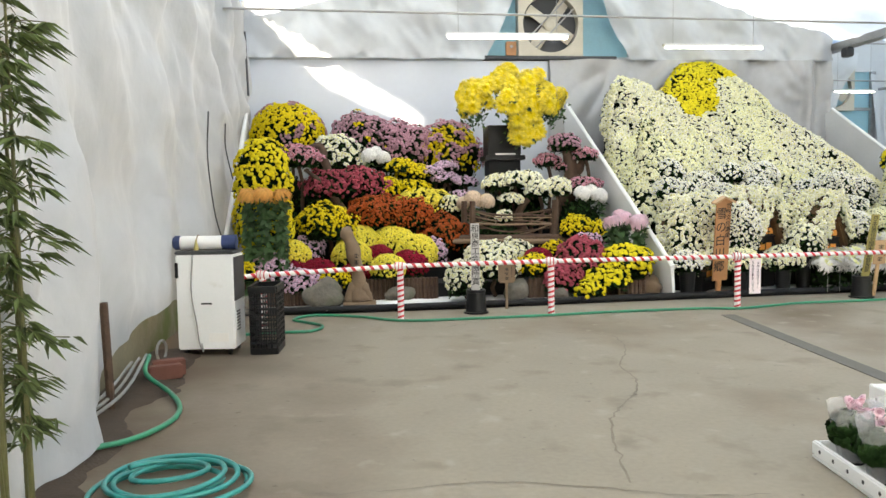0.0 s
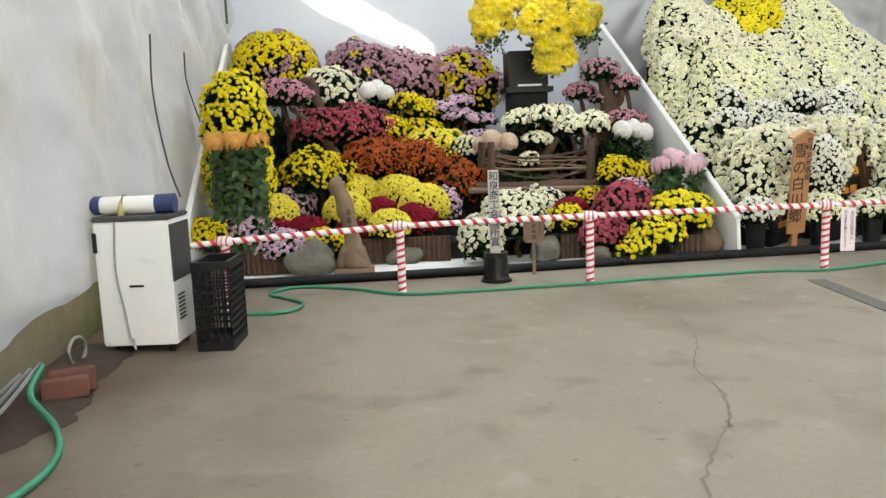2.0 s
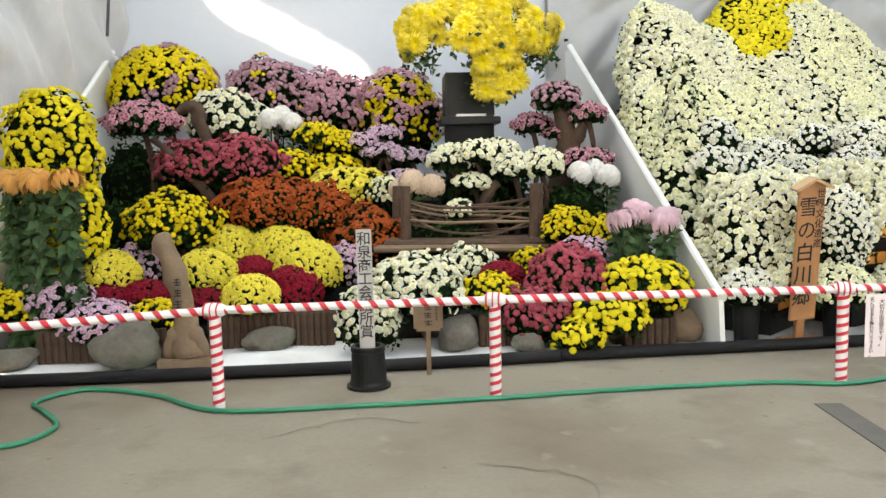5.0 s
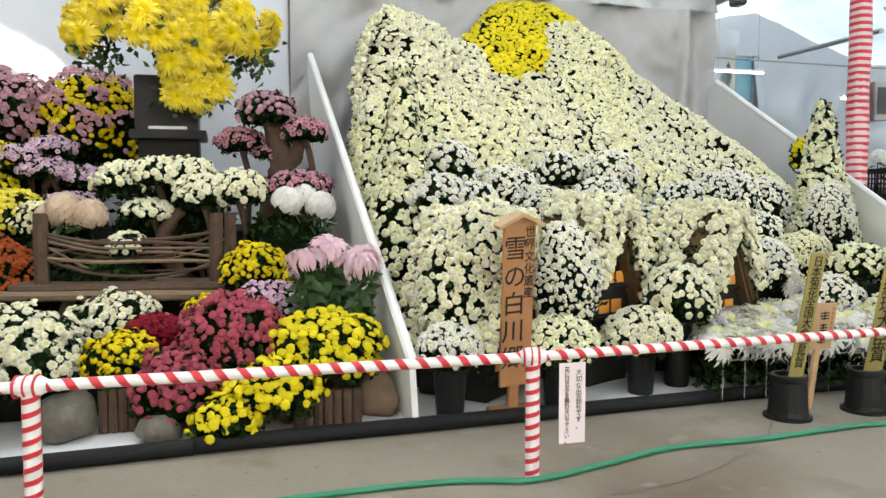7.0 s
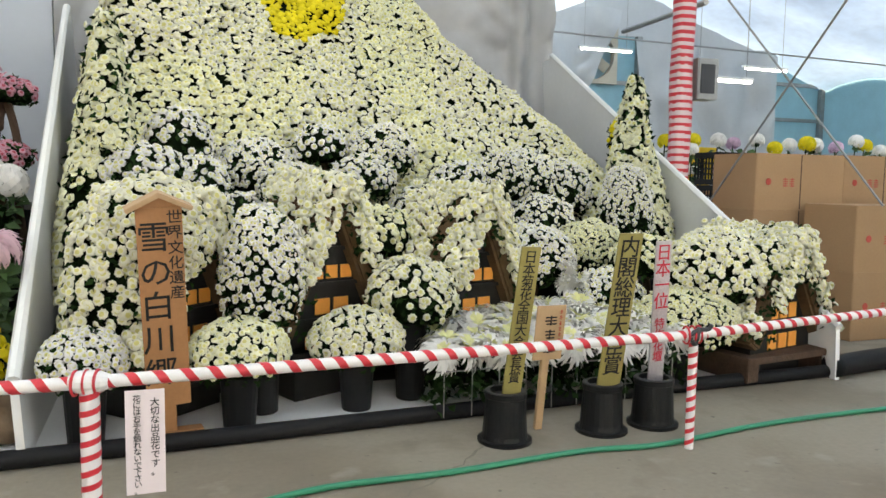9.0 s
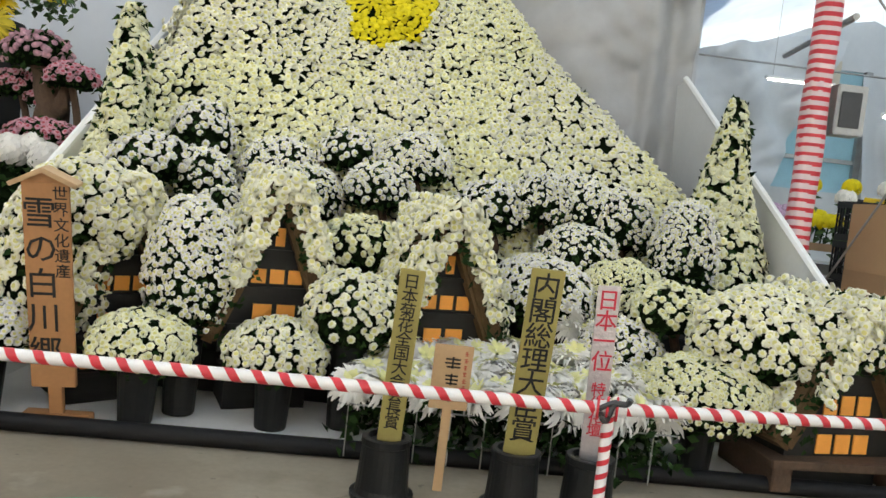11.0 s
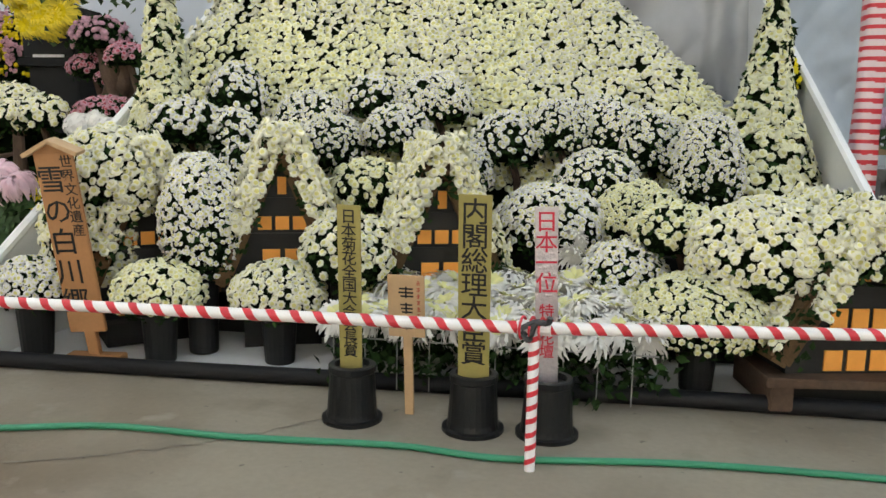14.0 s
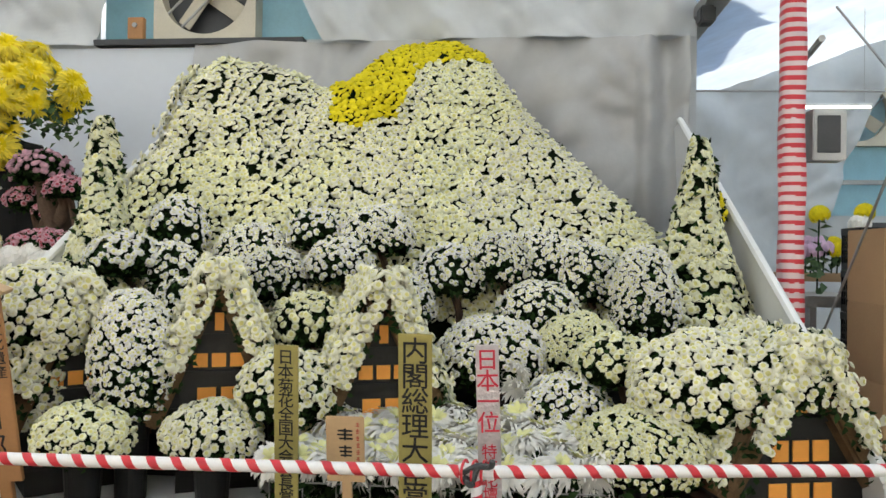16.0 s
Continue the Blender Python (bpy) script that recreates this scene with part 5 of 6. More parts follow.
log_planter(-3.45, -2.45, 1.32, 0.24, "dark log-edged planter below the domes")
log_planter(-2.2, -1.15, 1.62, 0.28, "dark log-edged planter below the domes")
log_planter(0.05, 0.5, 1.35, 0.26, "dark log-edged planter below a yellow mum")
log_planter(1.2, 1.62, 1.12, 0.22, "dark log-edged planter below the yellow cascade")


# ---- white bay: the flower mountain ----
RIDGE_X = [1.95, 2.05, 2.12, 2.25, 2.45, 2.78, 3.12, 3.37, 3.6, 3.8, 4.11, 4.66, 5.04, 5.34, 5.66, 6.0, 6.3, 6.6, 7.0]
RIDGE_Z = [1.2, 2.12, 2.63, 3.11, 3.42, 3.41, 3.38, 3.2, 3.34, 3.56, 3.86, 3.9, 3.7, 3.2, 2.72, 2.3, 2.0, 1.7, 1.1]


def slope_y(x, z):
    k = float(np.interp(x, [2.0, 2.8, 3.7], [0.58, 0.62, 0.9]))
    return 3.02 + k * (z - 1.3) + 0.2 * nz(x * 1.4, z * 1.4, 2) + 0.10 * nz(x * 3.4, z * 3.4)


def ridge(x):
    return float(np.interp(x, RIDGE_X, RIDGE_Z)) + 0.04 * nz(x * 5, 2)


mt = thing("flower_mountain", "mountain of massed small white chrysanthemums with a yellow summit", "flower display", at=(4.4, 4.2, 0.03))
nu, nv = 70, 40
v, f = [], []
for j in range(nv + 1):
    for i in range(nu + 1):
        x = 2.0 + 4.9 * i / nu
        z = 0.0 + (ridge(x) - 0.04) * j / nv
        edge = min(1, (ridge(x) - z) / 0.35)
        v.append((x - 4.4, slope_y(x, max(z, 0.9)) + 0.07 + (1 - edge) ** 2 * 0.22 - 4.2, z))
for i in range(nu + 1):
    x = 2.0 + 4.9 * i / nu
    v.append((x - 4.4, slope_y(x, ridge(x)) + 0.45 - 4.2, ridge(x) - 0.12))
for i in range(nu + 1):
    v.append((2.0 + 4.9 * i / nu - 4.4, slope_y(2.0 + 4.9 * i / nu, ridge(2.0 + 4.9 * i / nu)) + 0.5 - 4.2, 0))
f = [(j * (nu + 1) + i, j * (nu + 1) + i + 1, (j + 1) * (nu + 1) + i + 1, (j + 1) * (nu + 1) + i) for j in range(nv + 2) for i in range(nu)]
# near-black filler body, painting the shade behind the massed blooms
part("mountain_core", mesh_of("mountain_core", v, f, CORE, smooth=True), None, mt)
pts, nrm, yel = [], [], []
rng = np.random.default_rng(21)
st_ = 0.049
z = 1.0
row = 0
while z < 3.95:
    x = 1.98 + (row % 2) * st_ / 2
    while x < 6.9:
        xx, zz = x + rng.normal(0, 0.013), z + rng.normal(0, 0.012)
        x += st_
        top = ridge(xx)
        if zz > top or nz(xx * 6, zz * 6, 7) > 0.57 or rng.random() < 0.05:
            continue
        edge = min(1, (top - zz) / 0.35)
        gx = (ridge(xx + 0.05) - ridge(xx - 0.05)) / 0.1
        pts.append((xx - 4.4, slope_y(xx, zz) + (1 - edge) ** 2 * 0.25 - 4.2 + rng.normal(0, 0.012), zz))
        nrm.append((-gx * 0.5 * (1 - edge), -1.0, 0.75 + (1 - edge)))
        yel.append(zz > 2.75 + 0.45 * (xx - 3.5) ** 2 * 0.2 + 0.12 * nz(xx * 4, zz * 4) and 3.45 + 0.35 * max(0, 3.3 - zz) < xx + 0.05 * nz(xx * 3, zz * 5) and (xx < 4.45 - 0.35 * (3.45 - zz) if zz < 3.45 else xx < 5.15 and zz > 3.45 + 0.16 * max(0, xx - 4.3)))
    z += st_ * 0.70
    row += 1
# tops carried over the ridge
for x in np.arange(2.2, 6.7, 0.045):
    for k in range(3):
        pts.append((x - 4.4 + rng.normal(0, 0.012), slope_y(x, ridge(x)) + 0.28 + 0.055 * k - 4.2, ridge(x) + 0.015 - 0.01 * k))
        nrm.append((0, -0.4, 1))
        yel.append(3.5 < x < 5.1)
# rounded west flank
for zz in np.arange(1.0, 3.3, 0.036):
    for k in range(9):
        xx = float(np.interp(zz, RIDGE_Z[:5], RIDGE_X[:5])) + rng.normal(0, 0.02)
        pts.append((xx - 0.03 - 4.4, slope_y(xx, zz) + 0.05 * k + rng.normal(0, 0.015) - 4.2, zz + rng.normal(0, 0.012)))
        nrm.append((-1, -0.5, 0.4))
        yel.append(False)
pts, nrm, yel = np.array(pts), np.array(nrm), np.array(yel)
nrm = nrm + rng.normal(0, 0.35, nrm.shape)
warm = np.array([nz(p[0] * 1.2, p[2] * 1.2, 11) for p in pts]) > -0.05
part("white_bloom_mass", scatter("white_bloom_mass", DAISY8, pts[~yel & warm], nrm[~yel & warm], 0.0355, [P_WHITE, C_CREAM], rng), None, mt)["kind"] = "stuff"
part("cream_bloom_mass", scatter("cream_bloom_mass", DAISY8, pts[~yel & ~warm], nrm[~yel & ~warm], 0.0355, [P_CREAM, C_CREAM], rng), None, mt)["kind"] = "stuff"
part("yellow_bloom_mass", scatter("yellow_bloom_mass", DAISY8, pts[yel], nrm[yel], 0.034, [P_YELLOW, P_YELLOW], rng), None, mt)["kind"] = "stuff"
sel = rng.random(len(pts)) < 0.6
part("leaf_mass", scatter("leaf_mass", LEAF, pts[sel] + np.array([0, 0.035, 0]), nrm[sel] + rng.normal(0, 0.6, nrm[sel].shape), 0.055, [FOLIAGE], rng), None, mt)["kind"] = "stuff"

BUSH = "white mums at the foot of the mountain"


def bush(label, x, y, z, rx, rz, mats=COOL, bloom=0.024, **kw):
    kw.setdefault("cover", 0.75)
    kw.setdefault("foot", tier(y, TIERS_R))
    return mound("white_mum", label, (x, y, z), (rx, kw.pop("ry", rx * 0.9), rz), mats, bloom, group=BUSH, **kw)


W1, W2, W3 = "small-flowered white chrysanthemum ball with dark gaps", "dense cream-white chrysanthemum dome", "white chrysanthemum dome in a black pot"
bush(W1, 2.72, 2.95, 1.68, 0.25, 0.27, cover=0.6, bloom=0.027)
bush(W1, 2.49, 2.55, 1.44, 0.3, 0.22, cover=0.7, bloom=0.027)
bush(W1, 2.85, 2.6, 1.35, 0.22, 0.24, cover=0.6, bloom=0.022)
bush(W1, 3.82, 3.05, 1.68, 0.22, 0.2, cover=0.55, bloom=0.027)
bush(W1, 3.3, 3.1, 1.48, 0.34, 0.28, bloom=0.018)
bush(W1, 3.56, 2.8, 1.3, 0.29, 0.26, bloom=0.018, cover=0.65)
bush(W1, 4.33, 3.05, 1.66, 0.3, 0.24, bloom=0.018, cover=0.9)
bush(W1, 4.1, 2.75, 1.42, 0.26, 0.22, bloom=0.022)
bush(W1, 4.94, 2.75, 1.36, 0.28, 0.24, bloom=0.024, cover=0.65)
bush(W1, 5.3, 2.75, 1.45, 0.25, 0.24, bloom=0.017, cover=0.8)
bush(W1, 5.62, 2.95, 1.45, 0.3, 0.28, bloom=0.017, cover=0.75)
bush(W1, 5.97, 2.9, 1.34, 0.28, 0.3, bloom=0.017, cover=0.7)
bush(W1, 4.55, 2.55, 1.15, 0.3, 0.24, bloom=0.02, cover=0.6)
bush(W1, 5.6, 2.6, 1.1, 0.3, 0.24, bloom=0.017, cover=0.6)
bush("tall small-flowered white chrysanthemum", 6.32, 2.42, 1.18, 0.24, 0.42, bloom=0.017, cover=0.9)
bush(W1, 5.28, 2.15, 0.82, 0.37, 0.3, bloom=0.020, cover=0.85)
bush(W2, 5.86, 2.25, 0.86, 0.3, 0.28, mats=CRM, bloom=0.016, cover=1.0)
bush(W2, 4.05, 2.1, 1.02, 0.28, 0.23, mats=CRM, bloom=0.026, cover=0.7)
bush(W1, 3.1, 2.2, 1.1, 0.2, 0.24, bloom=0.022, cover=0.5)
bush("white chrysanthemum dome between the model houses", 4.09, 1.45, 0.68, 0.3, 0.27, bloom=0.026, cover=0.75, mats=WHT, pot="pot", foot=0.03)
bush("tall small-flowered white chrysanthemum column", 3.15, 1.42, 0.86, 0.25, 0.42, bloom=0.018, cover=0.85, low=-0.85, pot="pot", foot=0.03)
for x, y, z, rx, rz, m, b in ((2.2, 1.12, 0.46, 0.22, 0.19, COOL, 0.021), (2.99, 1.18, 0.45, 0.28, 0.2, CRM, 0.022), (3.7, 1.31, 0.45, 0.29, 0.21, WHT, 0.024), (6.15, 1.34, 0.45, 0.4, 0.25, CRM, 0.018)):
    bush(W3, x, y, z, rx, rz, mats=m, bloom=b, cover=0.95, low=-0.5, lump=0.05, pot="pot", foot=0.03)
bush(W1, 5.75, 1.75, 0.55, 0.28, 0.26, cover=0.7, bloom=0.02)


def cone_mum(x, y, z0, z1, r, label):
    """Cone-trained mum: sparse blooms on a leafy cone."""
    root = thing("cone_mum", label, "chrysanthemum", "cone-trained mums", at=(x, y, z0))
    h = z1 - z0
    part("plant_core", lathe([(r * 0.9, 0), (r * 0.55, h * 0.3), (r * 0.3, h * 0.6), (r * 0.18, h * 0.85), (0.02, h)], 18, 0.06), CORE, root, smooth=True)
    n = int(2.3 * r * h * math.pi / 0.0042)
    t = 1 - np.sqrt(RNG.uniform(0, 1, n))
    t = np.where(RNG.random(n) < 0.25, RNG.uniform(0.3, 1, n), t)
    a = RNG.uniform(0, 6.283, n)
    rr = np.interp(t, [0, 0.3, 0.6, 0.85, 1.0], [r, r * 0.62, r * 0.36, r * 0.23, 0.05]) * (1 + 0.1 * np.sin(a * 3 + t * 9))
    p = np.stack([rr * np.cos(a), rr * np.sin(a), t * h], 1)
    nn = np.stack([np.cos(a), np.sin(a), np.full(n, 0.45)], 1)
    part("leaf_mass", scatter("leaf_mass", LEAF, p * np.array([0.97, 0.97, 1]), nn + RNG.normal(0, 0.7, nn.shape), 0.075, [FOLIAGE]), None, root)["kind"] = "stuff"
    k = RNG.random(n) < 0.85
    part("bloom_mass", scatter("bloom_mass", DAISY8, p[k] * np.array([1.04, 1.04, 1]), nn[k] + RNG.normal(0, 0.3, nn[k].shape), 0.037, CRM), None, root)["kind"] = "stuff"


cone_mum(2.24, 2.66, 0.6, 2.55, 0.47, "tall cone-trained white chrysanthemum")
cone_mum(6.83, 3.1, 0.85, 2.44, 0.46, "tall cone-trained white chrysanthemum")
mound("yellow_mum", "yellow chrysanthemum peeping out beside the cone", (7.04, 3.62, 1.9), (0.13, 0.13, 0.22), YEL, 0.03, foot=0.03, cover=0.7)


# ---- thatched model houses ----
def model_house(x, y, z0, rz, w, h, depth, label, mats, rows, side=1.0, bloom=0.030):
    root = thing("model_house", label, "model house", "thatched model houses", at=(x, y, z0), rz=rz)
    half = w / 2
    body = lambda z: half * (1 - 0.86 * max(0.0, z - 0.12 * h) / (0.88 * h))
    bm = bmesh.new()
    prof = [(-half, 0), (half, 0), (half, 0.12 * h), (0.04, h * 0.98), (-0.04, h * 0.98), (-half, 0.12 * h)]
    a = [bm.verts.new((px, 0, pz)) for px, pz in prof]
    b = [bm.verts.new((px, depth, pz)) for px, pz in prof]
    bm.faces.new(a)
    bm.faces.new(b[::-1])
    for i in range(len(prof)):
        j = (i + 1) % len(prof)
        bm.faces.new((a[i], a[j], b[j], b[i]))
    part("wall", bm, HOUSE_BLACK, root, "black boarded gable wall")
    for z, ww, hh, n in rows:
        for k in range(n):
            cx = (k - (n - 1) / 2) * ww * 1.28
            wn_ = part("window", a_box((cx - ww / 2, -0.012, z * h), (cx + ww / 2, -0.003, z * h + hh), 0.0), ORANGE, root, "bright orange paper window")
        part("floor_beam", a_box((-body(z * h) * 0.98, -0.035, z * h - 0.045), (body(z * h) * 0.98, 0.0, z * h - 0.02), 0.003), HOUSE_BLACK, root)
    ln = math.hypot(half + 0.08, h * 0.95)
    ang = math.degrees(math.atan2(h * 0.95, half + 0.08))
    for s in (-1, 1):
        bm = a_box((-0.05, -0.10, -0.075), (ln, depth + 0.05, 0.055), 0.02)
        slab = part("thatch", bm, THATCH, root, "thick brown thatch slope")
        m = pose(0, 0, h + 0.03) @ (pose(0, 0, 0, 0, ang, 0) if s > 0 else pose(0, 0, 0, 0, 180 - ang, 0))
        slab.matrix_local = m
        # flowers grown over the slope
        up = 1 if s > 0 else -1
        n = int(ln * (depth + 0.2) / (bloom * bloom) * 0.72)
        u, vv = RNG.uniform(-0.06, ln * (0.93 if s < 0 else side), n), RNG.uniform(-0.16, depth + 0.06, n)
        keep = np.array([nz(q * 5 + x, r_ * 5) for q, r_ in zip(u, vv)]) < 0.3
        loc = np.stack([u, vv, up * (0.09 + RNG.uniform(0, 0.05, n))], 1)[keep]
        mm = np.array(m)
        p = loc @ mm[:3, :3].T + mm[:3, 3]
        nn = np.tile(mm[:3, :3] @ np.array([0, -0.35, up * 1.0]), (len(p), 1)) + RNG.normal(0, 0.35, (len(p), 3))
        part("roof_bloom_mass", scatter("roof_bloom_mass", DAISY8, p, nn, bloom, mats), None, root, "cream-white flowers grown over the roof")["kind"] = "stuff"
        if s > 0:
            # rounded crown along the ridge
            n3 = int(depth / bloom * 9)
            aa = RNG.uniform(-1.7, 1.7, n3)
            p4 = np.stack([0.15 * np.sin(aa), RNG.uniform(-0.2, depth + 0.05, n3), h - 0.04 + 0.15 * np.cos(aa)], 1)
            part("ridge_bloom_mass", scatter("ridge_bloom_mass", DAISY8, p4, np.stack([np.sin(aa), np.full(n3, -0.35), np.cos(aa)], 1) + RNG.normal(0, 0.3, (n3, 3)), bloom, mats), None, root)["kind"] = "stuff"
        # rim of flowers over the gable edge
        n2 = int(ln / bloom * 3.8)
        loc = np.stack([RNG.uniform(-0.05, ln * 0.66, n2), RNG.uniform(-0.2, -0.1, n2), up * RNG.uniform(-0.02, 0.09, n2)], 1)
        p2 = loc @ mm[:3, :3].T + mm[:3, 3]
        part("gable_bloom_mass", scatter("gable_bloom_mass", DAISY8, p2, np.array([(0.15 * s, -1, 0.4)] * n2) + RNG.normal(0, 0.3, (n2, 3)), bloom, mats), None, root, "flowers hanging over the gable edge")["kind"] = "stuff"
        n5 = 45
        loc = np.stack([RNG.uniform(0.1, ln * 0.95, n5), RNG.uniform(-0.17, -0.1, n5), up * RNG.uniform(-0.07, 0.03, n5)], 1)
        part("gable_leaf_mass", scatter("gable_leaf_mass", LEAF, loc @ mm[:3, :3].T + mm[:3, 3], np.array([(0.1, -1, -0.2)] * n5) + RNG.normal(0, 0.5, (n5, 3)), 0.055, [FOLIAGE]), None, root)["kind"] = "stuff"
        nlv = int(n * 1.3)
        loc = np.stack([RNG.uniform(-0.05, ln, nlv), RNG.uniform(-0.15, depth, nlv), up * RNG.uniform(0.05, 0.1, nlv)], 1)
        p3 = loc @ mm[:3, :3].T + mm[:3, 3]
        part("roof_leaf_mass", scatter("roof_leaf_mass", LEAF, p3, np.tile(mm[:3, :3] @ np.array([0, -0.2, up * 1.0]), (nlv, 1)) + RNG.normal(0, 0.6, (nlv, 3)), 0.05, [FOLIAGE]), None, root)["kind"] = "stuff"
    part("stand", a_box((-half * 0.8, 0.03, -z0 + 0.03), (half * 0.8, depth - 0.03, 0.0)), DARK, root)
    return root


ROWS3 = [(0.66, 0.055, 0.11, 1), (0.43, 0.085, 0.085, 3), (0.20, 0.11, 0.10, 2), (-0.02, 0.11, 0.08, 3)]
model_house(3.605, 1.62, 0.385, 22, 0.62, 0.98, 0.55, "black model farmhouse with orange windows under a flowering thatched roof", WHT, ROWS3)
model_house(4.63, 1.66, 0.345, 20, 0.64, 0.95, 0.55, "black model farmhouse with orange windows under a flowering thatched roof", WHT, ROWS3)
model_house(2.74, 1.5, 0.26, 42, 0.66, 1.0, 0.62, "black model farmhouse half hidden behind its flowering roof", WHT, ROWS3, bloom=0.031)
model_house(6.93, 1.22, 0.22, 14, 0.76, 0.80, 0.62, "low model farmhouse with orange windows on a brown stand", WHT, [(0.62, 0.07, 0.10, 1), (0.30, 0.09, 0.11, 3), (0.02, 0.10, 0.11, 3)], bloom=0.028)
hs = thing("house_bench", "dark brown wooden stand below the model house", "stand", at=(6.9, 1.4, 0.03), rz=8)
part("top", a_box((-0.5, -0.32, 0.14), (0.5, 0.32, 0.19), 0.006), BARK, hs)
for sx in (-0.4, 0.4):
    part("leg", a_box((sx - 0.06, -0.28, 0), (sx + 0.06, 0.28, 0.14), 0.006), BARK, hs)
bush("white chrysanthemum hedge sweeping up to the model house", 6.5, 1.45, 0.76, 0.42, 0.36, mats=WHT, bloom=0.026, cover=1.0, foot=0.03, loose=0.62)
bush("white chrysanthemum hedge over the model house roof", 6.85, 1.3, 0.86, 0.3, 0.24, mats=WHT, bloom=0.026, cover=0.85, foot=0.22)
bush("cream chrysanthemum hedge beside the model house", 6.05, 1.75, 0.86, 0.26, 0.2, mats=CRM, bloom=0.026, cover=0.7, foot=0.03)
bush("cream chrysanthemum hanging over the model house wall", 2.38, 1.46, 0.8, 0.31, 0.58, mats=WHT, bloom=0.029, cover=0.8, low=-0.9, foot=0.03, thin=0.4)
bush("cream chrysanthemum crowning the model house roof", 2.54, 1.42, 1.12, 0.33, 0.32, mats=WHT, bloom=0.029, cover=0.9, foot=0.5, low=-0.8, thin=0.3)

# bed of white thread-petalled flowers on a low wire frame
sb = thing("spider_mum_bed", "low bed of large white thread-petalled chrysanthemums", "flower bed", at=(5.0, 1.3, 0.03))
me_s = scatter("flower_head", spider(18, 5, 0.8, 14, 0.085), [(0, 0, 0)], [(0, 0, 1)], 1.0, [P_COOL, C_PALE], squash=(1, 1))
rng = np.random.default_rng(31)
lp, ln = [], []
for j in range(6):
    for i in range(13):
        x, y = -0.84 + 0.138 * i + 0.08 * (j % 2) + rng.normal(0, 0.02), -0.28 + 0.13 * j + rng.normal(0, 0.015)
        z = 0.36 + 0.03 * j + rng.normal(0, 0.02)
        h = part("flower_head", me_s, None, sb)
        rr = rng.uniform(0.135, 0.165)
        h.matrix_local = Matrix.LocRotScale((x, y, z), Euler((0.35 + (0.4 if j == 0 else 0) + rng.normal(0, 0.15), rng.normal(0, 0.15), rng.uniform(0, 6))), (rr, rr, rr))
        for _ in range(22):
            lp.append((x + rng.normal(0, 0.06), y + rng.normal(0, 0.05), rng.uniform(0.03, z - 0.03)))
            ln.append(rng.normal(0, 1, 3) + np.array([0, -0.5, 0.6]))
for k in range(9):
    h = part("flower_head", me_s, None, sb)
    h.matrix_local = Matrix.LocRotScale((0.45 + 0.12 * (k % 4) + rng.normal(0, 0.02), 0.45 + 0.06 * (k // 4), 0.5 + 0.14 * (k // 4) + rng.normal(0, 0.03)), Euler((0.9, rng.normal(0, 0.3), rng.uniform(0, 6))), (0.12, 0.12, 0.12))
part("leaf_mass", scatter("leaf_mass", LEAF, np.array(lp), np.array(ln), 0.075, [FOLIAGE]), None, sb)["kind"] = "stuff"
for k in range(10):
    part("frame_wire", tube([(-0.85 + 0.18 * k, -0.33, 0.0), (-0.85 + 0.18 * k, -0.33, 0.3)], 0.004, 5), METAL, sb)
part("frame_rail", tube([(-0.9, -0.33, 0.28), (0.9, -0.33, 0.28)], 0.005, 5), METAL, sb)

# ---- left side: cooler, crate, bamboo, tray of cyclamen ----
co = thing("spot_cooler", "white upright dehumidifier cabinet with scuffed panels, on castors", "appliance", at=(-3.64, -1.37, 0), rz=-6)
part("body", a_box((-0.26, -0.2, 0.06), (0.26, 0.2, 0.93), 0.012), APPLIANCE, co)
part("upper_side", a_box((0.258, -0.19, 0.5), (0.266, 0.19, 0.9), 0.003), GREY_PLASTIC, co, "dark grey louvred upper side")
part("top", a_box((-0.265, -0.205, 0.93), (0.265, 0.205, 0.965), 0.01), GREY_PLASTIC, co, "dark grey top")
part("side_handle", a_box((-0.265, -0.21, 0.72), (-0.235, -0.2, 0.86), 0.004), INK, co)
part("front_slot", a_box((-0.04, -0.206, 0.475), (0.06, -0.199, 0.49), 0.002), INK, co)
for k in range(7):
    part("vent_slat", a_box((0.259, -0.12, 0.22 + 0.028 * k), (0.266, 0.0, 0.232 + 0.028 * k)), GREY_PLASTIC, co)
for sx in (-0.2, 0.2):
    for sy in (-0.15, 0.15):
        part("castor", tube([(sx - 0.015, sy, 0.03), (sx + 0.015, sy, 0.03)], 0.03, 10), INK, co)
part("power_cord", tube(smooth_line([(-0.1, -0.207, 0.93), (-0.12, -0.212, 0.6), (-0.08, -0.212, 0.3), (-0.06, -0.212, 0.12), (-0.02, -0.24, 0.05), (-0.04, -0.22, 0.12)], 6), 0.007, 6), METAL, co)
part("rating_label", a_box((0.02, -0.2035, 0.13), (0.2, -0.2, 0.21)), PAPER, co)
rl = thing("rolled_mat", "rolled white mat with navy lining, tied with cord", "mat", at=(-3.68, -1.37, 0.966), rz=-4)
part("roll", lathe([(0.06, -0.25), (0.064, -0.2), (0.064, 0.24), (0.06, 0.25)], 20), PAPER, rl, smooth=True).matrix_local = pose(0, 0, 0.064, 0, 90, 0)
part("end_cap", lathe([(0.066, 0), (0.07, 0.13), (0.05, 0.135)], 20), BLUE_FABRIC, rl).matrix_local = pose(0.16, 0, 0.066, 0, 90, 0)
part("end_cap", lathe([(0.05, -0.02), (0.066, 0.0), (0.066, 0.05)], 20), BLUE_FABRIC, rl).matrix_local = pose(-0.27, 0, 0.066, 0, 90, 0)
part("cord", tube([(-0.06, 0.069 * math.cos(a), 0.066 + 0.069 * math.sin(a)) for a in np.linspace(0, 6.28, 18)], 0.006, 5), DRIFT, rl)
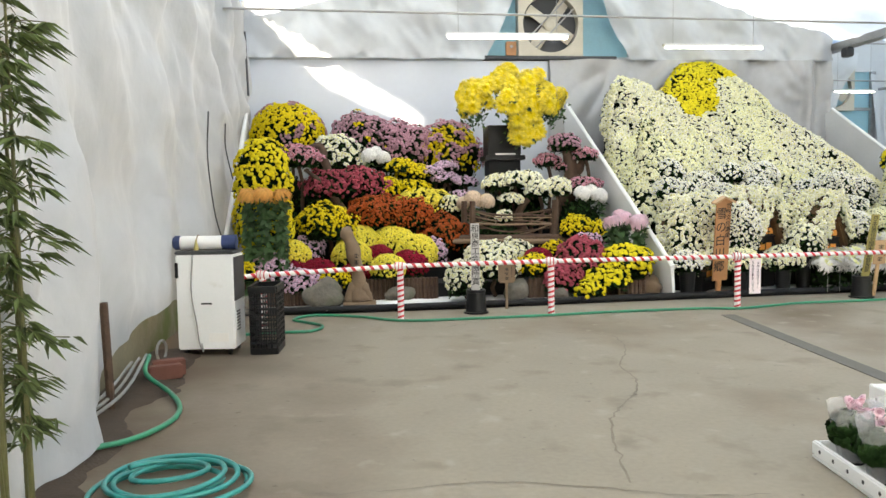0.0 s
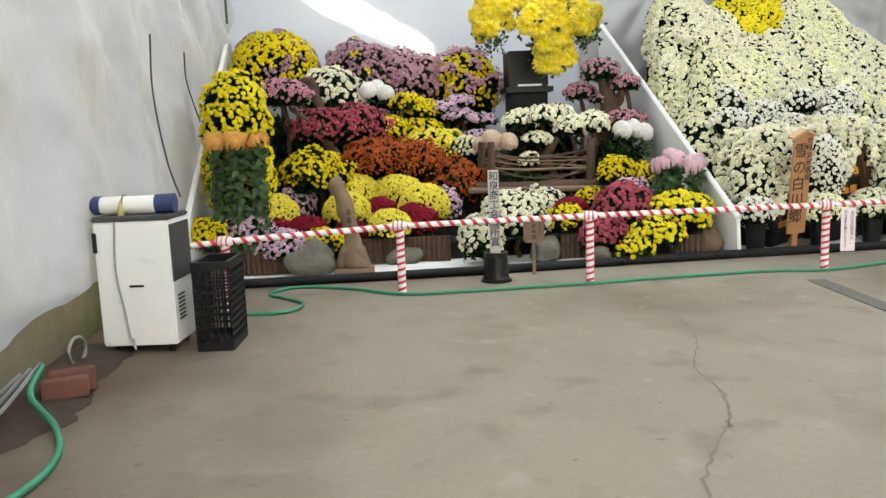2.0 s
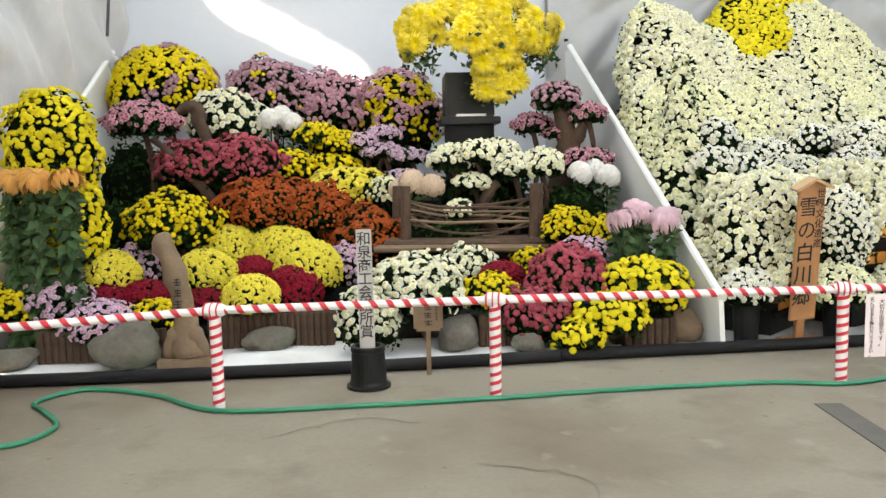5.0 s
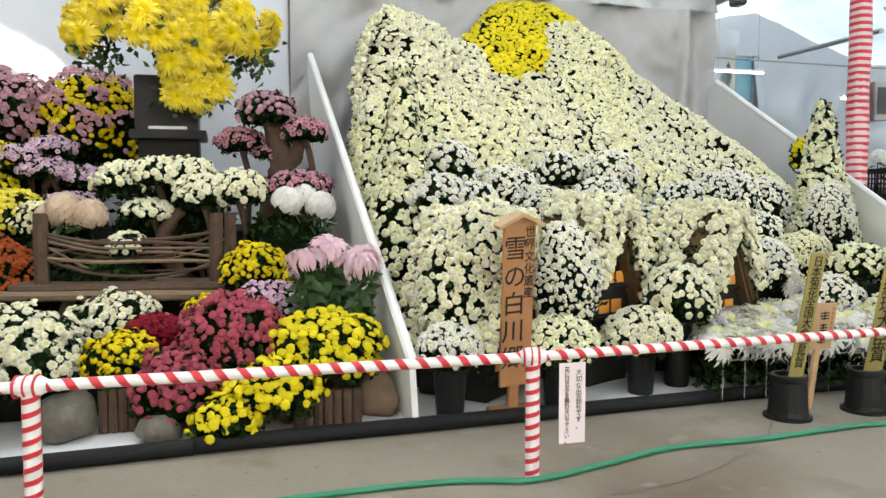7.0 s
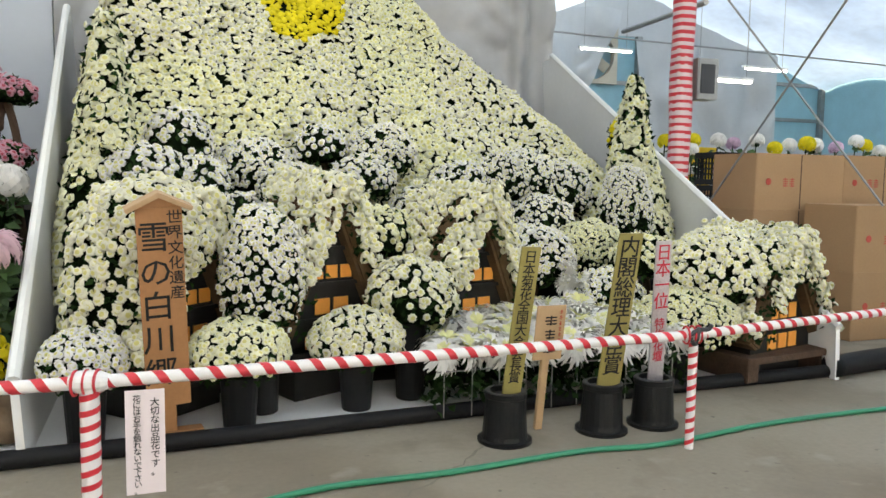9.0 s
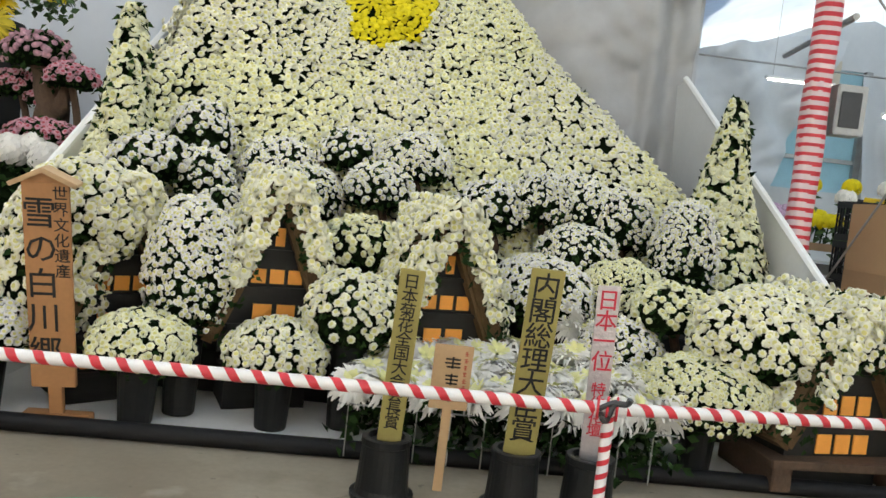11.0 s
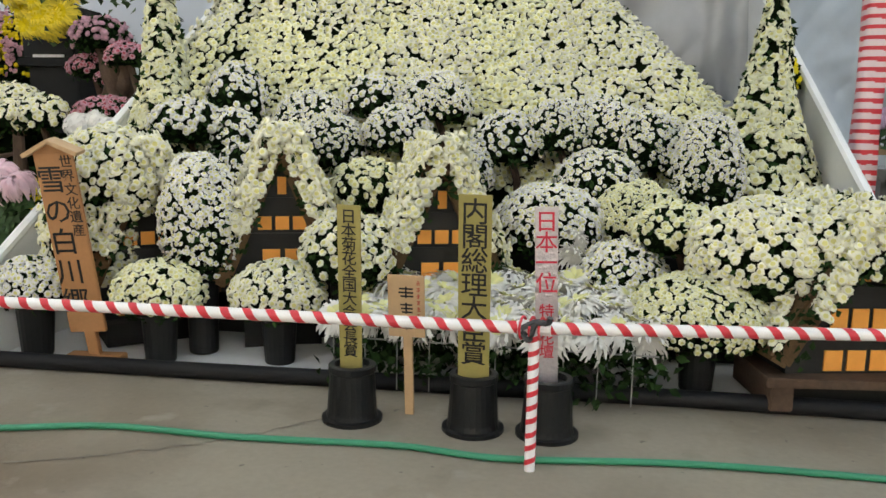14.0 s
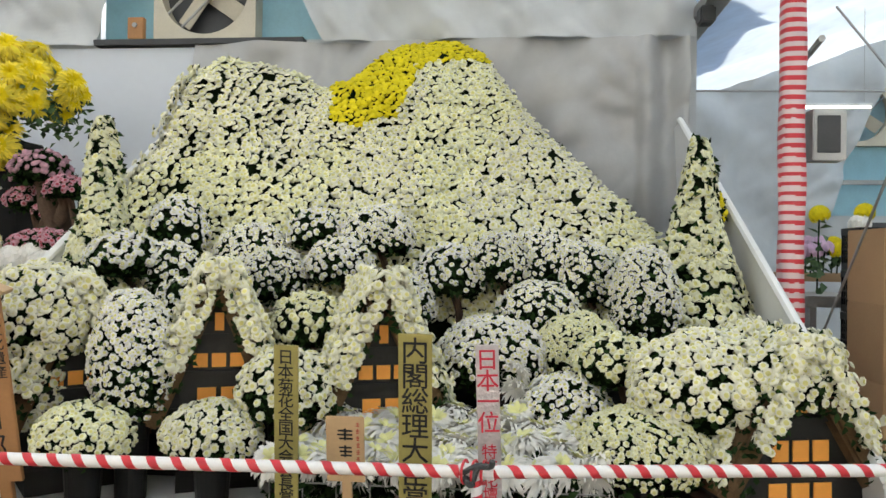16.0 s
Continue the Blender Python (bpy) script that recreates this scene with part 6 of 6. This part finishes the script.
part("small_bell", lathe([(0.025, 0), (0.022, 0.03), (0.008, 0.08), (0.006, 0.1)], 12), GOLD, rl).matrix_local = pose(-0.06, -0.09, 0.0)


def crate(at, rz, size, label, name="plastic_crate", rx=0.0):
    """Slatted black crate with an open lattice of holes in each side."""
    root = thing(name, label, "crate", "black crates", at=at, rz=rz, rx=rx)
    w, d, h = size
    for s in (-1, 1):
        for ax in (0, 1):
            ln, other = (w, d) if ax == 0 else (d, w)
            m = pose(0, s * other / 2, 0) if ax == 0 else pose(s * other / 2, 0, 0, 0, 0, 90)
            bm = a_box((-ln / 2, -0.008, 0), (ln / 2, 0.008, 0.06), 0, m)
            box(bm, (-ln / 2, -0.014, h - 0.06), (ln / 2, 0.014, h), 0, m)
            nx, nzr = max(3, int(ln / 0.045)), max(3, int((h - 0.12) / 0.05))
            for i in range(nx + 1):
                x = -ln / 2 + ln * i / nx
                box(bm, (x - 0.007, -0.006, 0.06), (x + 0.007, 0.006, h - 0.06), 0, m)
            for j in range(1, nzr):
                z = 0.06 + (h - 0.12) * j / nzr
                box(bm, (-ln / 2, -0.005, z - 0.007), (ln / 2, 0.005, z + 0.007), 0, m)
            part("side", bm, BLACK_POT, root)
    part("bottom", a_box((-w / 2, -d / 2, 0), (w / 2, d / 2, 0.015)), BLACK_POT, root)
    return root


crate((-3.13, -1.4, 0.0), -4, (0.24, 0.42, 0.63), "tall black slatted plastic crate standing on end")
pr = thing("pipe_ring", "small grey ring of hose beside the cabinet", "hose", at=(-4.02, -1.75, 0.0))
part("ring", tube([(0.0 + 0.02 * math.cos(a), 0.09 * math.cos(a), 0.1 + 0.09 * math.sin(a)) for a in np.linspace(0, 6.28, 22)], 0.012, 7), METAL, pr)
for pts in ([(-3.93, 0.17, 2.41), (-3.97, 0.25, 1.9), (-3.95, 0.45, 1.3), (-3.9, 0.62, 0.95)], [(-3.95, 1.5, 2.4), (-3.98, 1.65, 2.1), (-3.96, 2.05, 1.7)]):
    tagged(part("hanging_cable", tube(smooth_line([(x + 0.06, y, z) for x, y, z in pts], 6), 0.009, 6), GREY_PLASTIC), "thin dark cable hanging down the white sheet", "cable", "hanging cables")
bm = tube(smooth_line([(-4.1, 5.5, 4.4), (-4.05, 5.2, 3.8), (-4.0, 4.9, 3.2)], 6), 0.02, 6)
tagged(part("hanging_cable", bm, GREY_PLASTIC), "dark cord in the sheet corner", "cable", "hanging cables")


def bamboo(x, y, h, lean, seed):
    rng = np.random.default_rng(seed)
    root = thing("bamboo", "slim bamboo stalk with drooping narrow leaves", "bamboo", "bamboo stalks", at=(x, y, 0))
    part("stalk", tube([(lean * t * t, 0.1 * lean * t, h * t) for t in np.linspace(0, 1, 12)], [0.014 - 0.009 * t for t in np.linspace(0, 1, 12)], 7), BAMBOO, root)
    blade = (np.array([(0, 0, 0), (0.4, -0.09, -0.05), (1.0, 0, -0.42), (0.4, 0.09, -0.05)]), LEAF[1], LEAF[2])
    vs, fs = [], []
    bm = bmesh.new()
    for k in range(36):
        t = rng.uniform(0.22, 1.0)
        a = rng.uniform(0, 6.28)
        b0 = np.array([lean * t * t, 0.1 * lean * t, h * t])
        ln_ = rng.uniform(0.05, 0.17)
        b1 = b0 + ln_ * np.array([math.cos(a), math.sin(a), rng.uniform(-0.1, 0.5)])
        tube([b0, (b0 + b1) / 2 + np.array([0, 0, 0.02]), b1], 0.0025, 4, True, bm)
        for q in range(8):
            s = rng.uniform(0.4, 1.1)
            p = b0 + (b1 - b0) * s
            aa = a + rng.normal(0, 0.9)
            sz = rng.uniform(0.07, 0.125)
            fx, fy = np.array([math.cos(aa), math.sin(aa), -0.15]), np.array([-math.sin(aa), math.cos(aa), rng.normal(0, 0.4)])
            i0 = len(vs)
            for c in blade[0]:
                vs.append(tuple(p + (fx * c[0] + fy * c[1] + np.array([0, 0, c[2]])) * sz))
            fs += [(i0, i0 + 1, i0 + 2), (i0, i0 + 2, i0 + 3)]
    part("twigs", bm, BAMBOO, root)["kind"] = "stuff"
    part("leaf_mass", mesh_of("leaf_mass", vs, fs, BAMBOO_LEAF), None, root)["kind"] = "stuff"


bamboo(-3.71, -5.6, 2.9, 0.03, 1)
bamboo(-3.66, -5.7, 2.6, 0.04, 2)
bamboo(-3.75, -5.55, 2.8, 0.0, 3)
bamboo(-3.66, -5.5, 2.3, -0.02, 4)
bamboo(-3.8, -5.75, 2.5, 0.03, 5)
bamboo(-3.6, -5.62, 2.2, 0.0, 6)

FILM = material("clear film", (0.85, 0.86, 0.86), rough=0.2, vary=0.02, bump=0.2, alpha=0.22)


def foam_tray(x, y, high, rz, label):
    tr = thing("foam_tray", label, "tray", "foam trays", at=(x, y, 0), rz=rz)
    part("base", a_box((-0.44, -0.25, 0), (0.44, 0.25, 0.025), 0.008), STYRO, tr)
    for sy in (-0.235, 0.235):
        part("long_side", a_box((-0.44, sy - 0.015, 0.022), (0.44, sy + 0.015, high), 0.007), STYRO, tr)
    for sx in (-0.425, 0.425):
        part("short_side", a_box((sx - 0.0148, -0.22, 0.022), (sx + 0.0148, 0.22, high - 0.002), 0.007), STYRO, tr)
    for k in range(6):
        part("vent_hole", tube([(-0.35 + 0.14 * k, -0.252, high * 0.6), (-0.35 + 0.14 * k, -0.2505, high * 0.6)], 0.011, 8), GREY_PLASTIC, tr)


foam_tray(0.28, -5.42, 0.095, -97.5, "white foam tray of potted pink cyclamen in clear sleeves")
foam_tray(1.1, -4.75, 0.2, -97.5, "deep white foam tray standing on the concrete floor")
for i in range(3):
    for j in range(2):
        sd = i + 3 * j
        cy = thing("cyclamen", "pink cyclamen with dark green leaves in a clear sleeve", "cyclamen", "cyclamen plants", at=(0.28, -5.42, 0.026))
        cy.matrix_world = pose(0.28, -5.42, 0.026, 0, 0, -97.5) @ pose(-0.28 + 0.28 * i, -0.108 + 0.216 * j, 0)
        part("pot", lathe([(0.05, 0), (0.068, 0.11), (0.062, 0.11)], 14), BLACK_POT, cy)
        p, n = lumpy(fib(150, -0.5), (0, 0, 0.16), (0.128, 0.115, 0.1), sd, 0.12)
        part("leaf_mass", scatter("leaf_mass", FLAT8, p, n + RNG.normal(0, 0.35, n.shape), 0.032, [FOLIAGE, FOLIAGE]), None, cy)["kind"] = "stuff"
        at = RNG.normal(0, 1, (22, 3)) * np.array([0.035, 0.035, 0.022]) + np.array([0.0, 0.015, 0.285])
        part("petals", scatter("petals", FLAT8, at, RNG.normal(0, 1, (22, 3)) + np.array([0, -0.3, 0.2]), 0.026, [P_PALEPINK, P_PINK]), None, cy)
        for k in range(4):
            part("stalk", tube([(0.01 * k - 0.015, 0, 0.12), (0.02 * k - 0.03, 0.015, 0.28)], 0.003, 5), FOLIAGE, cy)
        part("sleeve", lathe([(0.075, 0.02), (0.135, 0.31), (0.1335, 0.31), (0.073, 0.02)], 16), FILM, cy)

# ---- right side: pillar, cartons, crates, wires ----
pl = thing("striped_pillar", "pillar wrapped in red and white striped cloth", "pillar", at=(7.66, 3.5, 0))
v, f, idx = [], [], []
n, m_ = 16, 430
for i in range(m_ + 1):
    z = 4.2 * i / m_
    for k in range(n):
        a = 2 * math.pi * k / n
        q = 1.0 + 0.05 * math.sin(z * 6 + k) + 0.05 * nz(k * 0.9, z * 1.5)
        c, s = math.cos(a), math.sin(a)
        e = 0.095 * q / max(abs(c), abs(s)) * 0.5 + 0.095 * q * 0.5
        v.append((e * c + 0.01 * nz(z, 3), e * s, z))
for i in range(m_):
    for k in range(n):
        f.append((i * n + k, i * n + (k + 1) % n, (i + 1) * n + (k + 1) % n, (i + 1) * n + k))
        s = ((4.2 * i / m_) / 0.078 + 0.06 * math.sin(k * 2 * math.pi / n + 1) + 0.05 * nz(k, i * 0.02)) % 1
        idx.append(1 if s < 0.46 else 0)
part("cloth", mesh_of("cloth", v, f, [material("pale pink cloth", (0.72, 0.56, 0.56), rough=0.8, vary=0.06, bump=0.2), RED], idx, smooth=True), None, pl)
sp = thing("pillar_speaker", "small grey metal box fixed to the pillar", "box", at=(7.93, 3.5, 2.32))
part("case", a_box((-0.14, -0.1, 0), (0.12, 0.1, 0.42), 0.01), METAL, sp)
part("front", a_box((-0.11, -0.108, 0.06), (0.07, -0.1, 0.36), 0.004), GREY_PLASTIC, sp)


def carton(at, rz, size, label):
    root = thing("cardboard_box", label, "box", "cardboard boxes", at=at, rz=rz)
    w, d, h = size
    part("body", a_box((-w / 2, -d / 2, 0), (w / 2, d / 2, h), 0.006), CARD, root)
    part("seam", a_box((-0.006, -d / 2 - 0.002, 0.01), (0.006, -d / 2 + 0.001, h - 0.01)), BARK, root)
    part("printed_mark", lathe([(0.035, 0), (0.03, 0.002)], 10), CARD_PRINT, root, "faded red printed mark").matrix_local = pose(-w * 0.36, -d / 2 - 0.001, h * 0.5, 90)
    bm = bmesh.new()
    for k in range(2):
        for q in range(4):
            box(bm, (-w * 0.2 + 0.085 * k, -d / 2 - 0.002, h * 0.42 + 0.022 * q), (-w * 0.2 + 0.06 + 0.085 * k, -d / 2 - 0.001, h * 0.42 + 0.01 + 0.022 * q))
        box(bm, (-w * 0.2 + 0.026 + 0.085 * k, -d / 2 - 0.002, h * 0.41), (-w * 0.2 + 0.035 + 0.085 * k, -d / 2 - 0.001, h * 0.42 + 0.085))
    part("print", bm, CARD_PRINT, root, "red printed characters")


for x, y, z, w, h in ((8.66, 3.15, 0.0, 1.15, 0.62), (8.66, 3.15, 0.62, 1.15, 0.58), (8.66, 3.15, 1.2, 1.15, 0.56), (9.88, 3.2, 0.0, 1.15, 0.62), (9.88, 3.2, 0.62, 1.15, 0.58), (9.86, 3.2, 1.2, 1.15, 0.57), (9.2, 2.4, 0.0, 1.2, 0.65), (9.2, 2.4, 0.65, 1.2, 0.62), (10.5, 2.45, 0.0, 1.15, 0.65), (10.5, 2.45, 0.65, 1.15, 0.6)):
    carton((x, y, z), 1.5 * nz(x, z), (w, 0.62, h), "large brown cardboard box with faded red print, stacked")
for k in range(5):
    crate((8.48, 3.78, 0.0 + 0.36 * k), 3 * nz(k, 1), (0.46, 0.36, 0.355), "black slatted plastic crate in a tall stack")
tagged(part("work_table", a_box((8.2, 5.2, 1.3), (10.8, 6.2, 1.38), 0.01), CARD), "long brown table board behind the boxes", "table")
for x in (8.3, 10.7):
    for y in (5.3, 6.1):
        tagged(part("table_trestle", a_box((x - 0.04, y - 0.04, 0), (x + 0.04, y + 0.04, 1.3)), METAL), "plain grey steel trestle leg", "trestle", "trestles")
fl = thing("folding_sign", "yellow folding floor board standing on the table", "sign", at=(9.55, 5.7, 1.38))
for s in (-1, 1):
    part("leaf", a_box((-0.2, -0.012, 0), (0.2, 0.012, 0.58), 0.006), YELLOW_PAINT if s < 0 else GREY_PLASTIC, fl).matrix_local = pose(0, 0.14 * s, 0, -12 * s, 0, 0)
for i in range(16):
    x, y = 8.3 + 0.27 * i + 0.35 * nz(i * 1.3, 2), 4.6 + 0.5 * nz(i, 7)
    z = 1.95 + 0.3 * nz(i * 1.7, 4)
    col = (P_YELLOW, P_COOL, P_YELLOW, P_COOL, P_LILAC, P_COOL)[i % 6]
    bloom_heads("globe_mum", "potted globe chrysanthemum held up behind the boxes", [(x, y, z, 0.1 + 0.03 * nz(i * 2.3, 1))], [col, col], BALL, 0.6, 1.2)
for k, (x, col) in enumerate(((8.55, P_LILAC), (8.95, P_YELLOW), (9.3, P_COOL), (10.05, P_LILAC), (10.4, P_YELLOW))):
    bloom_heads("globe_mum", "massed globe chrysanthemums standing on the table board", [(x + 0.13 * (i % 3) - 0.13, 5.45 + 0.14 * (i // 3), 1.62 + 0.1 * nz(i * 1.9, k) + 0.06 * (i // 3), 0.1) for i in range(6)], [col, col], BALL, 0.6, 1.38)
tagged(part("pot_bench", a_box((8.0, 4.1, 1.1), (13.0, 5.1, 1.2), 0.01), METAL), "long grey bench for potted flowers", "bench")
for x in (8.1, 10.5, 12.9):
    tagged(part("bench_leg", a_box((x - 0.03, 4.2, 0), (x + 0.03, 5.0, 1.1)), METAL), "grey steel bench leg", "bench leg", "bench legs")
for a, b in (((8.02, 3.55, 3.6), (8.9, 2.08, 1.27)), ((8.0, 1.25, 3.6), (8.0, 4.55, 0.0))):
    tagged(part("brace_wire", tube([a, b], 0.011, 6), METAL), "grey steel bracing cable crossing another", "cable", "bracing cables")
# plain bracket, gives off no light
tagged(part("corner_lamp", a_box((7.32, 5.22, 4.0), (7.48, 5.42, 4.18), 0.02), GREY_PLASTIC), "dark bracket under the roof gutter", "bracket")
tagged(part("slat_rail", tube([(7.85, 3.4, 3.3), (8.3, 5.6, 3.42)], 0.03, 6), METAL), "grey steel roof strut", "strut")
